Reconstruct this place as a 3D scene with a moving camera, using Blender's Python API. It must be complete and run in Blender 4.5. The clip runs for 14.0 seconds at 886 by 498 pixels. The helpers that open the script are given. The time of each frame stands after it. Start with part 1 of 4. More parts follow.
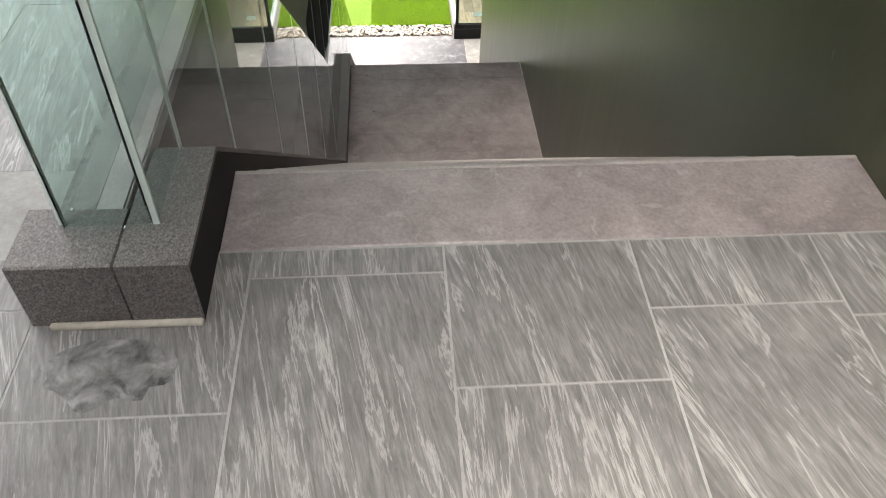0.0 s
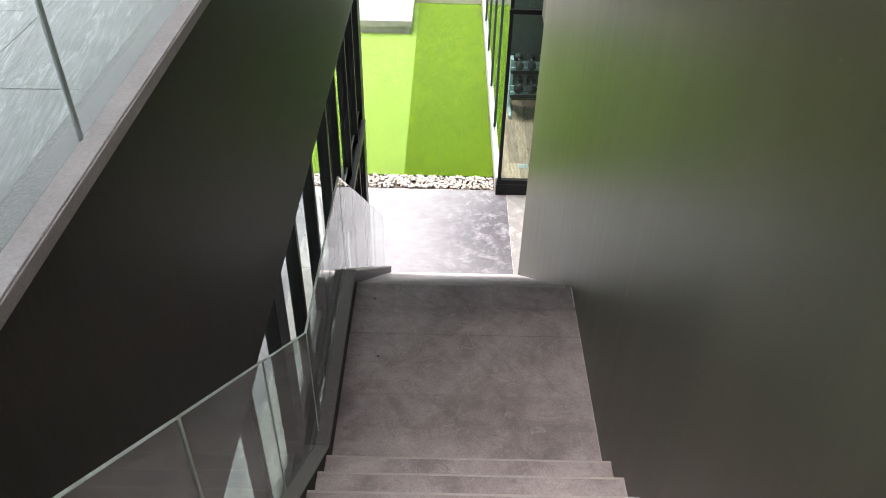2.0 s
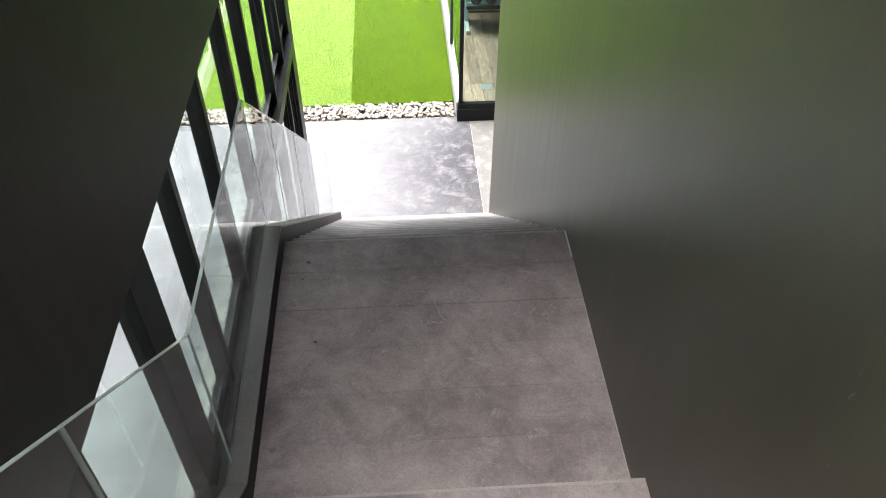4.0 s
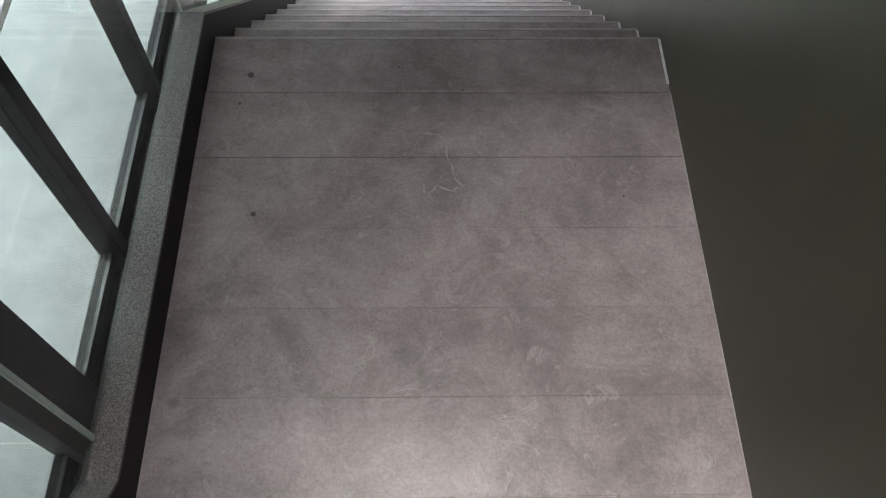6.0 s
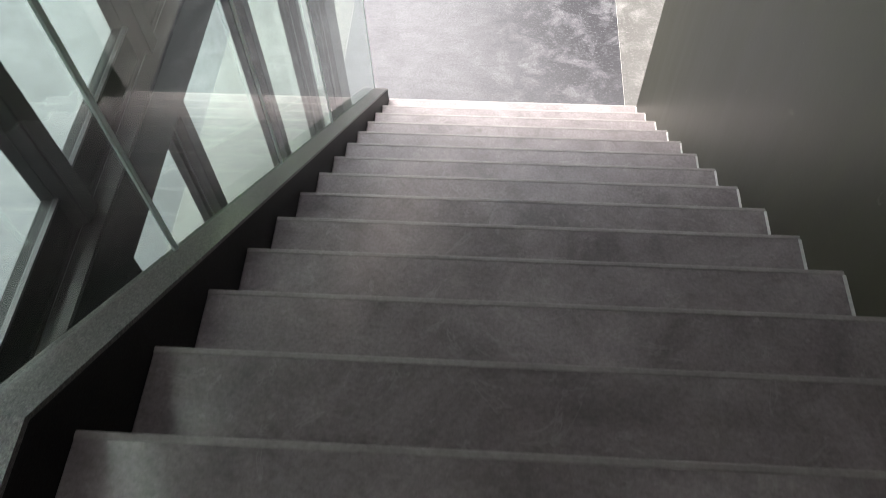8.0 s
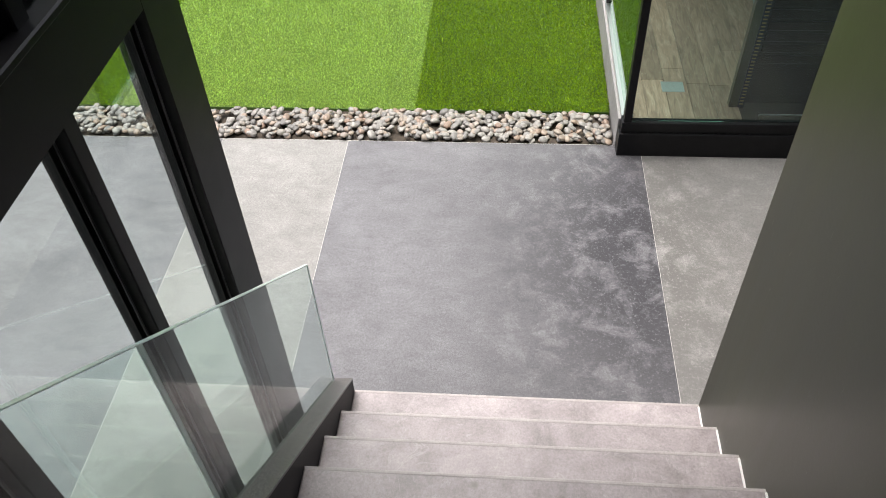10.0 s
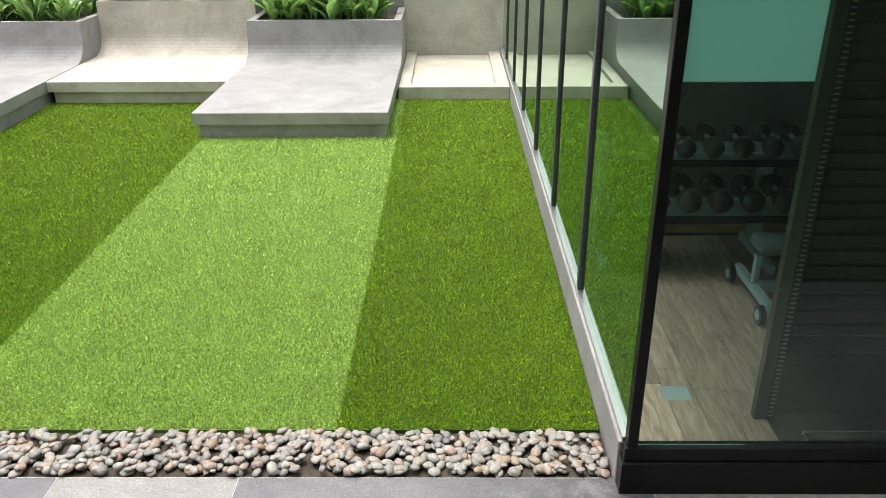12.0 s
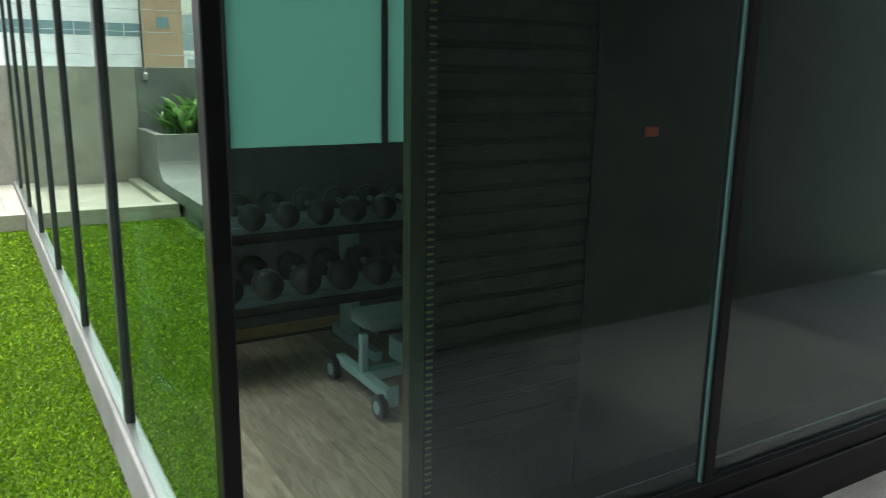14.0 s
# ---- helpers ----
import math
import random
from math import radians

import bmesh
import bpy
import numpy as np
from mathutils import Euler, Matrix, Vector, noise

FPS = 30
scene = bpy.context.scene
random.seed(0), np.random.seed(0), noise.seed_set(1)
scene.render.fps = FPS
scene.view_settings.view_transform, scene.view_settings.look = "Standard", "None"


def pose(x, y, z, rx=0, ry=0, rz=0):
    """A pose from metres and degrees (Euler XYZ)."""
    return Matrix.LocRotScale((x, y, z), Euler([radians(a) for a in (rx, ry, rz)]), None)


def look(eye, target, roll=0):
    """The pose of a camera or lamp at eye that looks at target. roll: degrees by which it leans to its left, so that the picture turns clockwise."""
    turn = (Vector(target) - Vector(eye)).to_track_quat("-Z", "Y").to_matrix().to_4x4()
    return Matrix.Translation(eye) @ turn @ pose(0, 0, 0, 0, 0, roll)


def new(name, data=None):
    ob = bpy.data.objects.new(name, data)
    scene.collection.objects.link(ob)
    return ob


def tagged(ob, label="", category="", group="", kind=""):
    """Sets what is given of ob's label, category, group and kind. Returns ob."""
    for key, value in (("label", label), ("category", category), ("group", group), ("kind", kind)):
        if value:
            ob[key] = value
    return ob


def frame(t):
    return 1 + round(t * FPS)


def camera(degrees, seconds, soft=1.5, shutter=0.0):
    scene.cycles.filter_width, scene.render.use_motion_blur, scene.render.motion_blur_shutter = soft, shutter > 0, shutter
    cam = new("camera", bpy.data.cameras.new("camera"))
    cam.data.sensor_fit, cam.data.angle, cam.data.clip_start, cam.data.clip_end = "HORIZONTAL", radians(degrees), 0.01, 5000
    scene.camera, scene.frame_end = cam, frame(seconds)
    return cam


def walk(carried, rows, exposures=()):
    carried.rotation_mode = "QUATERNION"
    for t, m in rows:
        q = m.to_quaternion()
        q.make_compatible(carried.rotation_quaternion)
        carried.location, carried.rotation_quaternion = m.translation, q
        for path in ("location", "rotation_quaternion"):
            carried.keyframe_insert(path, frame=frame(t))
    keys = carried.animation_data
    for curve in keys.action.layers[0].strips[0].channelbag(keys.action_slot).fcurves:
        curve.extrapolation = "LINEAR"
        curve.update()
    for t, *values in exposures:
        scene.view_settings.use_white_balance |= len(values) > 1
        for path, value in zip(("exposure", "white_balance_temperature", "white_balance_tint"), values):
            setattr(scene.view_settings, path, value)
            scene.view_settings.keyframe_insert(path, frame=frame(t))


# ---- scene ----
cam = camera(58.9, 14.0, soft=0.65, shutter=0.1)
EXPOSURES = [
    (0, 2.68, 6950, 12), (0.5, 2.95, 6950, 13), (1.0, 2.9, 6850, 14), (1.5, 2.6, 6700, 15), (2.5, 2.48, 6600, 16), (3.5, 2.56, 6550, 15), (4.0, 2.6, 6500, 13),
    (6.5, 2.66, 6500, 13), (7.0, 2.76, 6550, 13), (7.5, 2.68, 6600, 12), (8.0, 2.02, 6600, 12), (8.2, 1.87, 6600, 12), (10.3, 1.35, 6600, 12),
    (11.0, 1.35, 6600, 11), (12.5, 1.28, 6600, 11), (13.0, 1.12, 6550, 10), (13.5, 1.02, 6500, 9), (14.0, 1.34, 6300, 4)]
PATH = [
    (0, (0.383, -9.04, 6.432), (0.491, -7.637, 5.01), 1.3),
    (0.5, (0.433, -8.517, 6.39), (0.42, -7.087, 4.991), 2.3),
    (1, (0.469, -8.029, 6.373), (0.443, -6.569, 5.006), 2.4),
    (1.5, (0.552, -7.489, 6.346), (0.533, -5.959, 5.057), 2.0),
    (2, (0.580, -7.094, 6.265), (0.586, -5.536, 5.011), 1.4),
    (2.5, (0.638, -6.806, 6.084), (0.672, -5.241, 4.839), 0.8),
    (3, (0.662, -6.56, 5.94), (0.716, -4.995, 4.695), 0.3),
    (3.5, (0.658, -6.295, 5.72), (0.731, -4.749, 4.454), 0.2),
    (4, (0.644, -6.050, 5.464), (0.737, -4.604, 4.086), 0.1),
    (4.2, (0.66, -5.935, 5.37), (0.748, -4.555, 3.925), 0.3),
    (6.5, (0.708, -4.557, 4.358), (0.732, -3.602, 2.6), 1.6),
    (7, (0.686, -4.207, 4.118), (0.663, -3.244, 2.365), -0.3),
    (7.5, (0.649, -3.816, 3.909), (0.586, -2.831, 2.17), -1.3),
    (8, (0.602, -3.325, 3.757), (0.505, -2.26, 2.067), -2.2),
    (8.2, (0.607, -3.098, 3.732), (0.492, -1.995, 2.067), -2.6),
    (10.3, (0.645, -1.79, 2.98), (0.491, -0.322, 1.631), -2.6),
    (10.5, (0.625, -1.667, 2.89), (0.477, -0.136, 1.612), -2.3),
    (11, (0.592, -1.335, 2.715), (0.476, 0.35, 1.644), -1.3),
    (11.5, (0.576, -1.01, 2.613), (0.541, 0.751, 1.665), 0.1),
    (12, (0.592, -0.749, 2.435), (0.571, 1.064, 1.59), -0.4),
    (12.5, (0.636, -0.478, 2.228), (0.722, 1.389, 1.515), -0.2),
    (13, (0.704, -0.179, 2.012), (0.993, 1.711, 1.424), 0.3),
    (13.5, (0.795, 0.08, 1.813), (1.36, 1.934, 1.318), 0.5),
    (14, (0.933, 0.312, 1.619), (1.938, 1.982, 1.169), 0.9),
]
walk(cam, [(t, look(e, g, r)) for t, e, g, r in PATH], EXPOSURES)

# ---- world, sun, exposure ----
world = bpy.data.worlds.new("sky")
scene.world = world
world.use_nodes = True
wn = world.node_tree.nodes
sky = wn.new("ShaderNodeTexSky")
sky.sky_type = "NISHITA"
sky.sun_disc = False
sky.sun_elevation = radians(76)
sky.sun_rotation = radians(307)
sky.air_density, sky.dust_density, sky.ozone_density = 1.6, 4.0, 1.0
wn["Background"].inputs["Strength"].default_value = 0.15
soft_sky = wn.new("ShaderNodeHueSaturation")
soft_sky.inputs["Saturation"].default_value = 0.3
world.node_tree.links.new(sky.outputs[0], soft_sky.inputs["Color"])
world.node_tree.links.new(soft_sky.outputs[0], wn["Background"].inputs["Color"])
sun = bpy.data.lights.new("sun", "SUN")
sun.energy, sun.angle, sun.color = 1.45, radians(30), (1.0, 0.96, 0.9)
new("sun", sun).matrix_world = look((-4, 3, 20), (0, 0, 0))


# ---- materials ----
def mat(name, base, rough=0.6, metal=0.0, spec=0.5):
    m = bpy.data.materials.new(name)
    m.use_nodes = True
    b = m.node_tree.nodes["Principled BSDF"]
    b.inputs["Base Color"].default_value = (*base, 1)
    b.inputs["Roughness"].default_value = rough
    b.inputs["Metallic"].default_value = metal
    b.inputs["Specular IOR Level"].default_value = spec
    return m


def node(m, kind, **values):
    n = m.node_tree.nodes.new(kind)
    for key, v in values.items():
        n.inputs[key.replace("_", " ")].default_value = v
    return n


def wire(m, a, b):
    m.node_tree.links.new(a, b)


def ramp(m, fac, stops):
    r = m.node_tree.nodes.new("ShaderNodeValToRGB")
    e = r.color_ramp.elements
    while len(e) < len(stops):
        e.new(0.5)
    for el, (p, c) in zip(e, stops):
        el.position, el.color = p, (*c, 1)
    wire(m, fac, r.inputs[0])
    return r.outputs[0]


def world_coords(m, scale=(1, 1, 1), rot=(0, 0, 0)):
    g = m.node_tree.nodes.new("ShaderNodeNewGeometry")
    mp = m.node_tree.nodes.new("ShaderNodeMapping")
    mp.inputs["Scale"].default_value = scale
    mp.inputs["Rotation"].default_value = rot
    wire(m, g.outputs["Position"], mp.inputs[0])
    return mp.outputs[0]


def noise_tex(m, vec, scale, detail=6.0, rough=0.6, distort=0.0):
    n = m.node_tree.nodes.new("ShaderNodeTexNoise")
    n.inputs["Scale"].default_value = scale
    n.inputs["Detail"].default_value = detail
    n.inputs["Roughness"].default_value = rough
    n.inputs["Distortion"].default_value = distort
    wire(m, vec, n.inputs["Vector"])
    return n.outputs["Fac"]


def mix(m, fac, a, b, blend="MIX"):
    n = m.node_tree.nodes.new("ShaderNodeMix")
    n.data_type, n.blend_type = "RGBA", blend
    if isinstance(fac, float):
        n.inputs[0].default_value = fac
    else:
        wire(m, fac, n.inputs[0])
    for v, s in ((a, 6), (b, 7)):
        if isinstance(v, tuple):
            n.inputs[s].default_value = (*v, 1)
        else:
            wire(m, v, n.inputs[s])
    return n.outputs[2]


def bsdf(m):
    return m.node_tree.nodes["Principled BSDF"]


def bump(m, height, strength=0.3, distance=0.002):
    b = m.node_tree.nodes.new("ShaderNodeBump")
    b.inputs["Strength"].default_value = strength
    b.inputs["Distance"].default_value = distance
    wire(m, height, b.inputs["Height"])
    wire(m, b.outputs[0], bsdf(m).inputs["Normal"])


def vary(m, col, amount=0.15):
    """Lightens or darkens each object a little by its random value."""
    oi = m.node_tree.nodes.new("ShaderNodeObjectInfo")
    r = ramp(m, oi.outputs["Random"], [(0, (1 - amount,) * 3), (1, (1 + amount,) * 3)])
    return mix(m, 1.0, col, r, "MULTIPLY")


def surface(name, dark, light, rough=0.6, big=3.0, fine=60.0, bumps=0.25, spec=0.5, spread=0.0, stretch=(1, 1, 1)):
    """A stained surface: broad blotches over a fine grain."""
    m = mat(name, light, rough, 0, spec)
    v = world_coords(m, stretch)
    broad = noise_tex(m, v, big, 8, 0.62, 0.6)
    grain = noise_tex(m, v, fine, 4, 0.7)
    c = ramp(m, broad, [(0.32, dark), (0.68, light)])
    g = ramp(m, grain, [(0.3, (0.84,) * 3), (0.7, (1.14,) * 3)])
    c = mix(m, 1.0, c, g, "MULTIPLY")
    if spread:
        c = vary(m, c, spread)
    wire(m, c, bsdf(m).inputs["Base Color"])
    rr = m.node_tree.nodes.new("ShaderNodeMapRange")
    rr.inputs["To Min"].default_value, rr.inputs["To Max"].default_value = rough - 0.08, rough + 0.1
    wire(m, broad, rr.inputs["Value"])
    wire(m, rr.outputs[0], bsdf(m).inputs["Roughness"])
    bump(m, grain, bumps, 0.0015)
    return m


def veined_tile():
    """Grey stone-look tile with long pale veins that run mostly along the walk."""
    m = mat("veined_tile", (0.2, 0.2, 0.2), 0.34)
    oi = m.node_tree.nodes.new("ShaderNodeObjectInfo")
    add = m.node_tree.nodes.new("ShaderNodeVectorMath")
    sc = m.node_tree.nodes.new("ShaderNodeVectorMath")
    sc.operation = "SCALE"
    sc.inputs[0].default_value = (17, 29, 5)
    wire(m, oi.outputs["Random"], sc.inputs["Scale"])
    turn = m.node_tree.nodes.new("ShaderNodeVectorRotate")
    turn.rotation_type = "Z_AXIS"
    lean = m.node_tree.nodes.new("ShaderNodeMapRange")
    lean.inputs["To Min"].default_value, lean.inputs["To Max"].default_value = radians(-2), radians(-20)
    wire(m, oi.outputs["Random"], lean.inputs["Value"])
    wire(m, world_coords(m), turn.inputs["Vector"])
    wire(m, lean.outputs[0], turn.inputs["Angle"])
    wire(m, turn.outputs[0], add.inputs[0])
    wire(m, sc.outputs[0], add.inputs[1])
    mp = m.node_tree.nodes.new("ShaderNodeMapping")
    mp.inputs["Scale"].default_value = (9, 0.95, 1)
    wire(m, add.outputs[0], mp.inputs[0])
    streak = noise_tex(m, mp.outputs[0], 1.7, 7, 0.62, 0.55)
    fine = noise_tex(m, mp.outputs[0], 11.0, 7, 0.75, 0.6)
    cloud = noise_tex(m, add.outputs[0], 5.0, 5, 0.6)
    base = ramp(m, cloud, [(0.3, (0.13, 0.128, 0.127)), (0.7, (0.2, 0.198, 0.196))])
    f = ramp(m, fine, [(0.34, (0.62,) * 3), (0.5, (0.95,) * 3), (0.66, (1.45,) * 3)])
    base = mix(m, 1.0, base, f, "MULTIPLY")
    v = ramp(m, streak, [(0.535, (0, 0, 0)), (0.55, (0.4,) * 3), (0.57, (0.04,) * 3), (0.62, (0, 0, 0)), (0.64, (0.55,) * 3), (0.66, (0, 0, 0))])
    c = mix(m, v, base, (0.56, 0.56, 0.55))
    wire(m, c, bsdf(m).inputs["Base Color"])
    bump(m, fine, 0.2, 0.001)
    return m


def granite(name, lo, hi, rough=0.45, spec=0.5):
    m = mat(name, hi, rough, 0, spec)
    v = world_coords(m)
    vo = m.node_tree.nodes.new("ShaderNodeTexVoronoi")
    vo.inputs["Scale"].default_value = 420
    wire(m, v, vo.inputs["Vector"])
    n = noise_tex(m, v, 190, 5, 0.7)
    c1 = ramp(m, vo.outputs["Color"], [(0.2, lo), (0.75, hi)])
    c2 = ramp(m, n, [(0.35, (0.5,) * 3), (0.65, (1.5,) * 3)])
    c = mix(m, 1.0, c1, c2, "MULTIPLY")
    wire(m, c, bsdf(m).inputs["Base Color"])
    bump(m, n, 0.25, 0.001)
    return m


def glass(name, tint, rough=0.0, ior=1.5):
    m = mat(name, tint, rough)
    b = bsdf(m)
    b.inputs["Transmission Weight"].default_value = 1.0
    b.inputs["IOR"].default_value = ior
    return m


def frosted(name, tint):
    """Milky pane: lets light through and scatters it."""
    m = mat(name, tint, 0.5)
    tr = m.node_tree.nodes.new("ShaderNodeBsdfTranslucent")
    tr.inputs["Color"].default_value = (*tint, 1)
    ms = m.node_tree.nodes.new("ShaderNodeMixShader")
    ms.inputs[0].default_value = 0.65
    wire(m, bsdf(m).outputs[0], ms.inputs[1])
    wire(m, tr.outputs[0], ms.inputs[2])
    wire(m, ms.outputs[0], m.node_tree.nodes["Material Output"].inputs["Surface"])
    return m


def wall_paint():
    """Taupe satin plaster with roller streaks and faint scuffs."""
    m = mat("wall_paint", (0.03, 0.029, 0.02), 0.36, 0, 0.6)
    v = world_coords(m, (1, 1, 0.35))
    broad = noise_tex(m, v, 1.6, 6, 0.6, 0.4)
    streak = noise_tex(m, world_coords(m, (1, 6, 0.35)), 3.0, 5, 0.6)
    c = ramp(m, broad, [(0.3, (0.031, 0.0305, 0.017)), (0.7, (0.049, 0.0485, 0.028))])
    s = ramp(m, streak, [(0.3, (0.84,) * 3), (0.7, (1.16,) * 3)])
    c = mix(m, 1.0, c, s, "MULTIPLY")
    scuff = noise_tex(m, world_coords(m, (1, 3, 1)), 11, 3, 0.5, 2.0)
    k = ramp(m, scuff, [(0.72, (0, 0, 0)), (0.8, (0.22,) * 3)])
    c = mix(m, k, c, (0.35, 0.34, 0.3))
    wire(m, c, bsdf(m).inputs["Base Color"])
    rr = m.node_tree.nodes.new("ShaderNodeMapRange")
    rr.inputs["To Min"].default_value, rr.inputs["To Max"].default_value = 0.32, 0.46
    wire(m, streak, rr.inputs["Value"])
    wire(m, rr.outputs[0], bsdf(m).inputs["Roughness"])
    bump(m, noise_tex(m, world_coords(m), 45, 4, 0.6), 0.12, 0.002)
    return m


def paving_stone(name, lo, hi, stain):
    """Honed outdoor slab: fine salt-and-pepper grain, clouds, a worn dark stain and pale scuffs."""
    m = mat(name, hi, 0.62)
    v = world_coords(m)
    cloud = noise_tex(m, v, 1.4, 8, 0.65, 0.5)
    mid = noise_tex(m, v, 6.0, 10, 0.72, 0.4)
    grain = noise_tex(m, v, 170, 4, 0.8)
    c = ramp(m, cloud, [(0.3, lo), (0.7, hi)])
    g = ramp(m, grain, [(0.3, (0.6,) * 3), (0.7, (1.45,) * 3)])
    c = mix(m, 1.0, c, g, "MULTIPLY")
    speck = noise_tex(m, v, 70, 3, 0.8)
    c = mix(m, 1.0, c, ramp(m, speck, [(0.32, (0.78,) * 3), (0.5, (1.0,) * 3), (0.7, (1.24,) * 3)]), "MULTIPLY")
    drift = noise_tex(m, world_coords(m, (1, 2.2, 1)), 5.0, 8, 0.7, 1.0)
    c = mix(m, 1.0, c, ramp(m, drift, [(0.3, (0.82,) * 3), (0.7, (1.15,) * 3)]), "MULTIPLY")
    # a foot-worn patch near the right joint
    g3 = m.node_tree.nodes.new("ShaderNodeNewGeometry")
    sub = m.node_tree.nodes.new("ShaderNodeVectorMath")
    sub.operation = "SUBTRACT"
    sub.inputs[1].default_value = (1.35, 1.05, 0)
    wire(m, g3.outputs["Position"], sub.inputs[0])
    sc = m.node_tree.nodes.new("ShaderNodeVectorMath")
    sc.operation = "MULTIPLY"
    sc.inputs[1].default_value = (1.1, 0.55, 0)
    wire(m, sub.outputs[0], sc.inputs[0])
    ln = m.node_tree.nodes.new("ShaderNodeVectorMath")
    ln.operation = "LENGTH"
    wire(m, sc.outputs[0], ln.inputs[0])
    near = m.node_tree.nodes.new("ShaderNodeMapRange")
    near.inputs["From Min"].default_value, near.inputs["From Max"].default_value = 0.2, 1.15
    near.inputs["To Min"].default_value, near.inputs["To Max"].default_value = 1.0, 0.0
    wire(m, ln.outputs["Value"], near.inputs["Value"])
    blot = ramp(m, mid, [(0.38, (0.08,) * 3), (0.45, (0.6,) * 3), (0.52, (1, 1, 1))])
    k = m.node_tree.nodes.new("ShaderNodeMath")
    k.operation = "MULTIPLY"
    wire(m, near.outputs[0], k.inputs[0])
    wire(m, blot, k.inputs[1])
    c = mix(m, k.outputs[0], c, stain)
    scuff = noise_tex(m, v, 60, 8, 0.8, 0.4)
    sf = ramp(m, scuff, [(0.54, (0, 0, 0)), (0.62, (0.5,) * 3)])
    k2 = m.node_tree.nodes.new("ShaderNodeMath")
    k2.operation = "MULTIPLY"
    wire(m, near.outputs[0], k2.inputs[0])
    wire(m, sf, k2.inputs[1])
    c = mix(m, k2.outputs[0], c, tuple(min(1.0, q * 1.45) for q in hi))
    wire(m, c, bsdf(m).inputs["Base Color"])
    bump(m, grain, 0.4, 0.0015)
    return m


def cement_step():
    """Brown-grey cement tile with clouds, pale swirls and dark drip spots."""
    m = mat("step_cement_tile", (0.2, 0.18, 0.17), 0.42, 0, 0.5)
    v = world_coords(m)
    cloud = noise_tex(m, v, 2.6, 9, 0.66, 0.8)
    swirl = noise_tex(m, v, 5.5, 5, 0.55, 3.0)
    grain = noise_tex(m, v, 110, 4, 0.75)
    c = ramp(m, cloud, [(0.28, (0.165, 0.142, 0.143)), (0.5, (0.265, 0.231, 0.234)), (0.74, (0.36, 0.318, 0.322))])
    g = ramp(m, grain, [(0.3, (0.78,) * 3), (0.7, (1.2,) * 3)])
    c = mix(m, 1.0, c, g, "MULTIPLY")
    sw = ramp(m, swirl, [(0.62, (0, 0, 0)), (0.645, (0.34,) * 3), (0.67, (0, 0, 0))])
    c = mix(m, sw, c, (0.45, 0.42, 0.41))
    patch = noise_tex(m, v, 7.0, 10, 0.75, 0.5)
    c = mix(m, 1.0, c, ramp(m, patch, [(0.3, (0.7,) * 3), (0.5, (1.0,) * 3), (0.7, (1.18,) * 3)]), "MULTIPLY")
    vo = m.node_tree.nodes.new("ShaderNodeTexVoronoi")
    vo.inputs["Scale"].default_value = 3.1
    wire(m, v, vo.inputs["Vector"])
    sp = ramp(m, vo.outputs["Distance"], [(0.03, (0.6,) * 3), (0.06, (0, 0, 0))])
    c = mix(m, sp, c, (0.13, 0.11, 0.105))
    wire(m, vary(m, c, 0.05), bsdf(m).inputs["Base Color"])
    rr = m.node_tree.nodes.new("ShaderNodeMapRange")
    rr.inputs["To Min"].default_value, rr.inputs["To Max"].default_value = 0.27, 0.44
    wire(m, cloud, rr.inputs["Value"])
    wire(m, rr.outputs[0], bsdf(m).inputs["Roughness"])
    bump(m, grain, 0.22, 0.0012)
    return m


def plank_floor():
    m = mat("gym_plank", (0.22, 0.16, 0.11), 0.38)
    v = world_coords(m, (6, 0.9, 1))
    g = noise_tex(m, v, 5, 8, 0.65, 1.0)
    c = ramp(m, g, [(0.3, (0.2, 0.13, 0.092)), (0.5, (0.35, 0.235, 0.17)), (0.7, (0.5, 0.365, 0.275))])
    wire(m, vary(m, c, 0.28), bsdf(m).inputs["Base Color"])
    bump(m, g, 0.15, 0.001)
    return m


def turf(name, lo, hi, dry):
    """Synthetic blades: each its own green, a few dry ones, soft broad patches."""
    m = mat(name, hi, 0.62, 0, 0.3)
    g = m.node_tree.nodes.new("ShaderNodeNewGeometry")
    c = ramp(m, g.outputs["Random Per Island"], [(0.0, lo), (0.55, tuple(0.5 * (a + b) for a, b in zip(lo, hi))), (0.93, hi), (1.0, dry)])
    p = noise_tex(m, world_coords(m), 3.2, 5, 0.65)
    q = ramp(m, p, [(0.3, (0.9,) * 3), (0.7, (1.08,) * 3)])
    yarn = noise_tex(m, world_coords(m, (0.8, 1.2, 0.2)), 70, 3, 0.6)
    y = ramp(m, yarn, [(0.36, (0.5,) * 3), (0.51, (1.0,) * 3), (0.64, (1.38,) * 3)])
    c = mix(m, 1.0, c, y, "MULTIPLY")
    wire(m, mix(m, 1.0, c, q, "MULTIPLY"), bsdf(m).inputs["Base Color"])
    return m


def leaf_mat(name, lo, hi):
    m = mat(name, hi, 0.28, 0, 0.6)
    g = m.node_tree.nodes.new("ShaderNodeNewGeometry")
    c = ramp(m, g.outputs["Random Per Island"], [(0.0, lo), (0.75, hi), (1.0, (0.4, 0.5, 0.2))])
    wire(m, c, bsdf(m).inputs["Base Color"])
    tr = m.node_tree.nodes.new("ShaderNodeBsdfTranslucent")
    wire(m, c, tr.inputs["Color"])
    ms = node(m, "ShaderNodeMixShader", Fac=0.35)
    wire(m, bsdf(m).outputs[0], ms.inputs[1])
    wire(m, tr.outputs[0], ms.inputs[2])
    wire(m, ms.outputs[0], m.node_tree.nodes["Material Output"].inputs["Surface"])
    return m


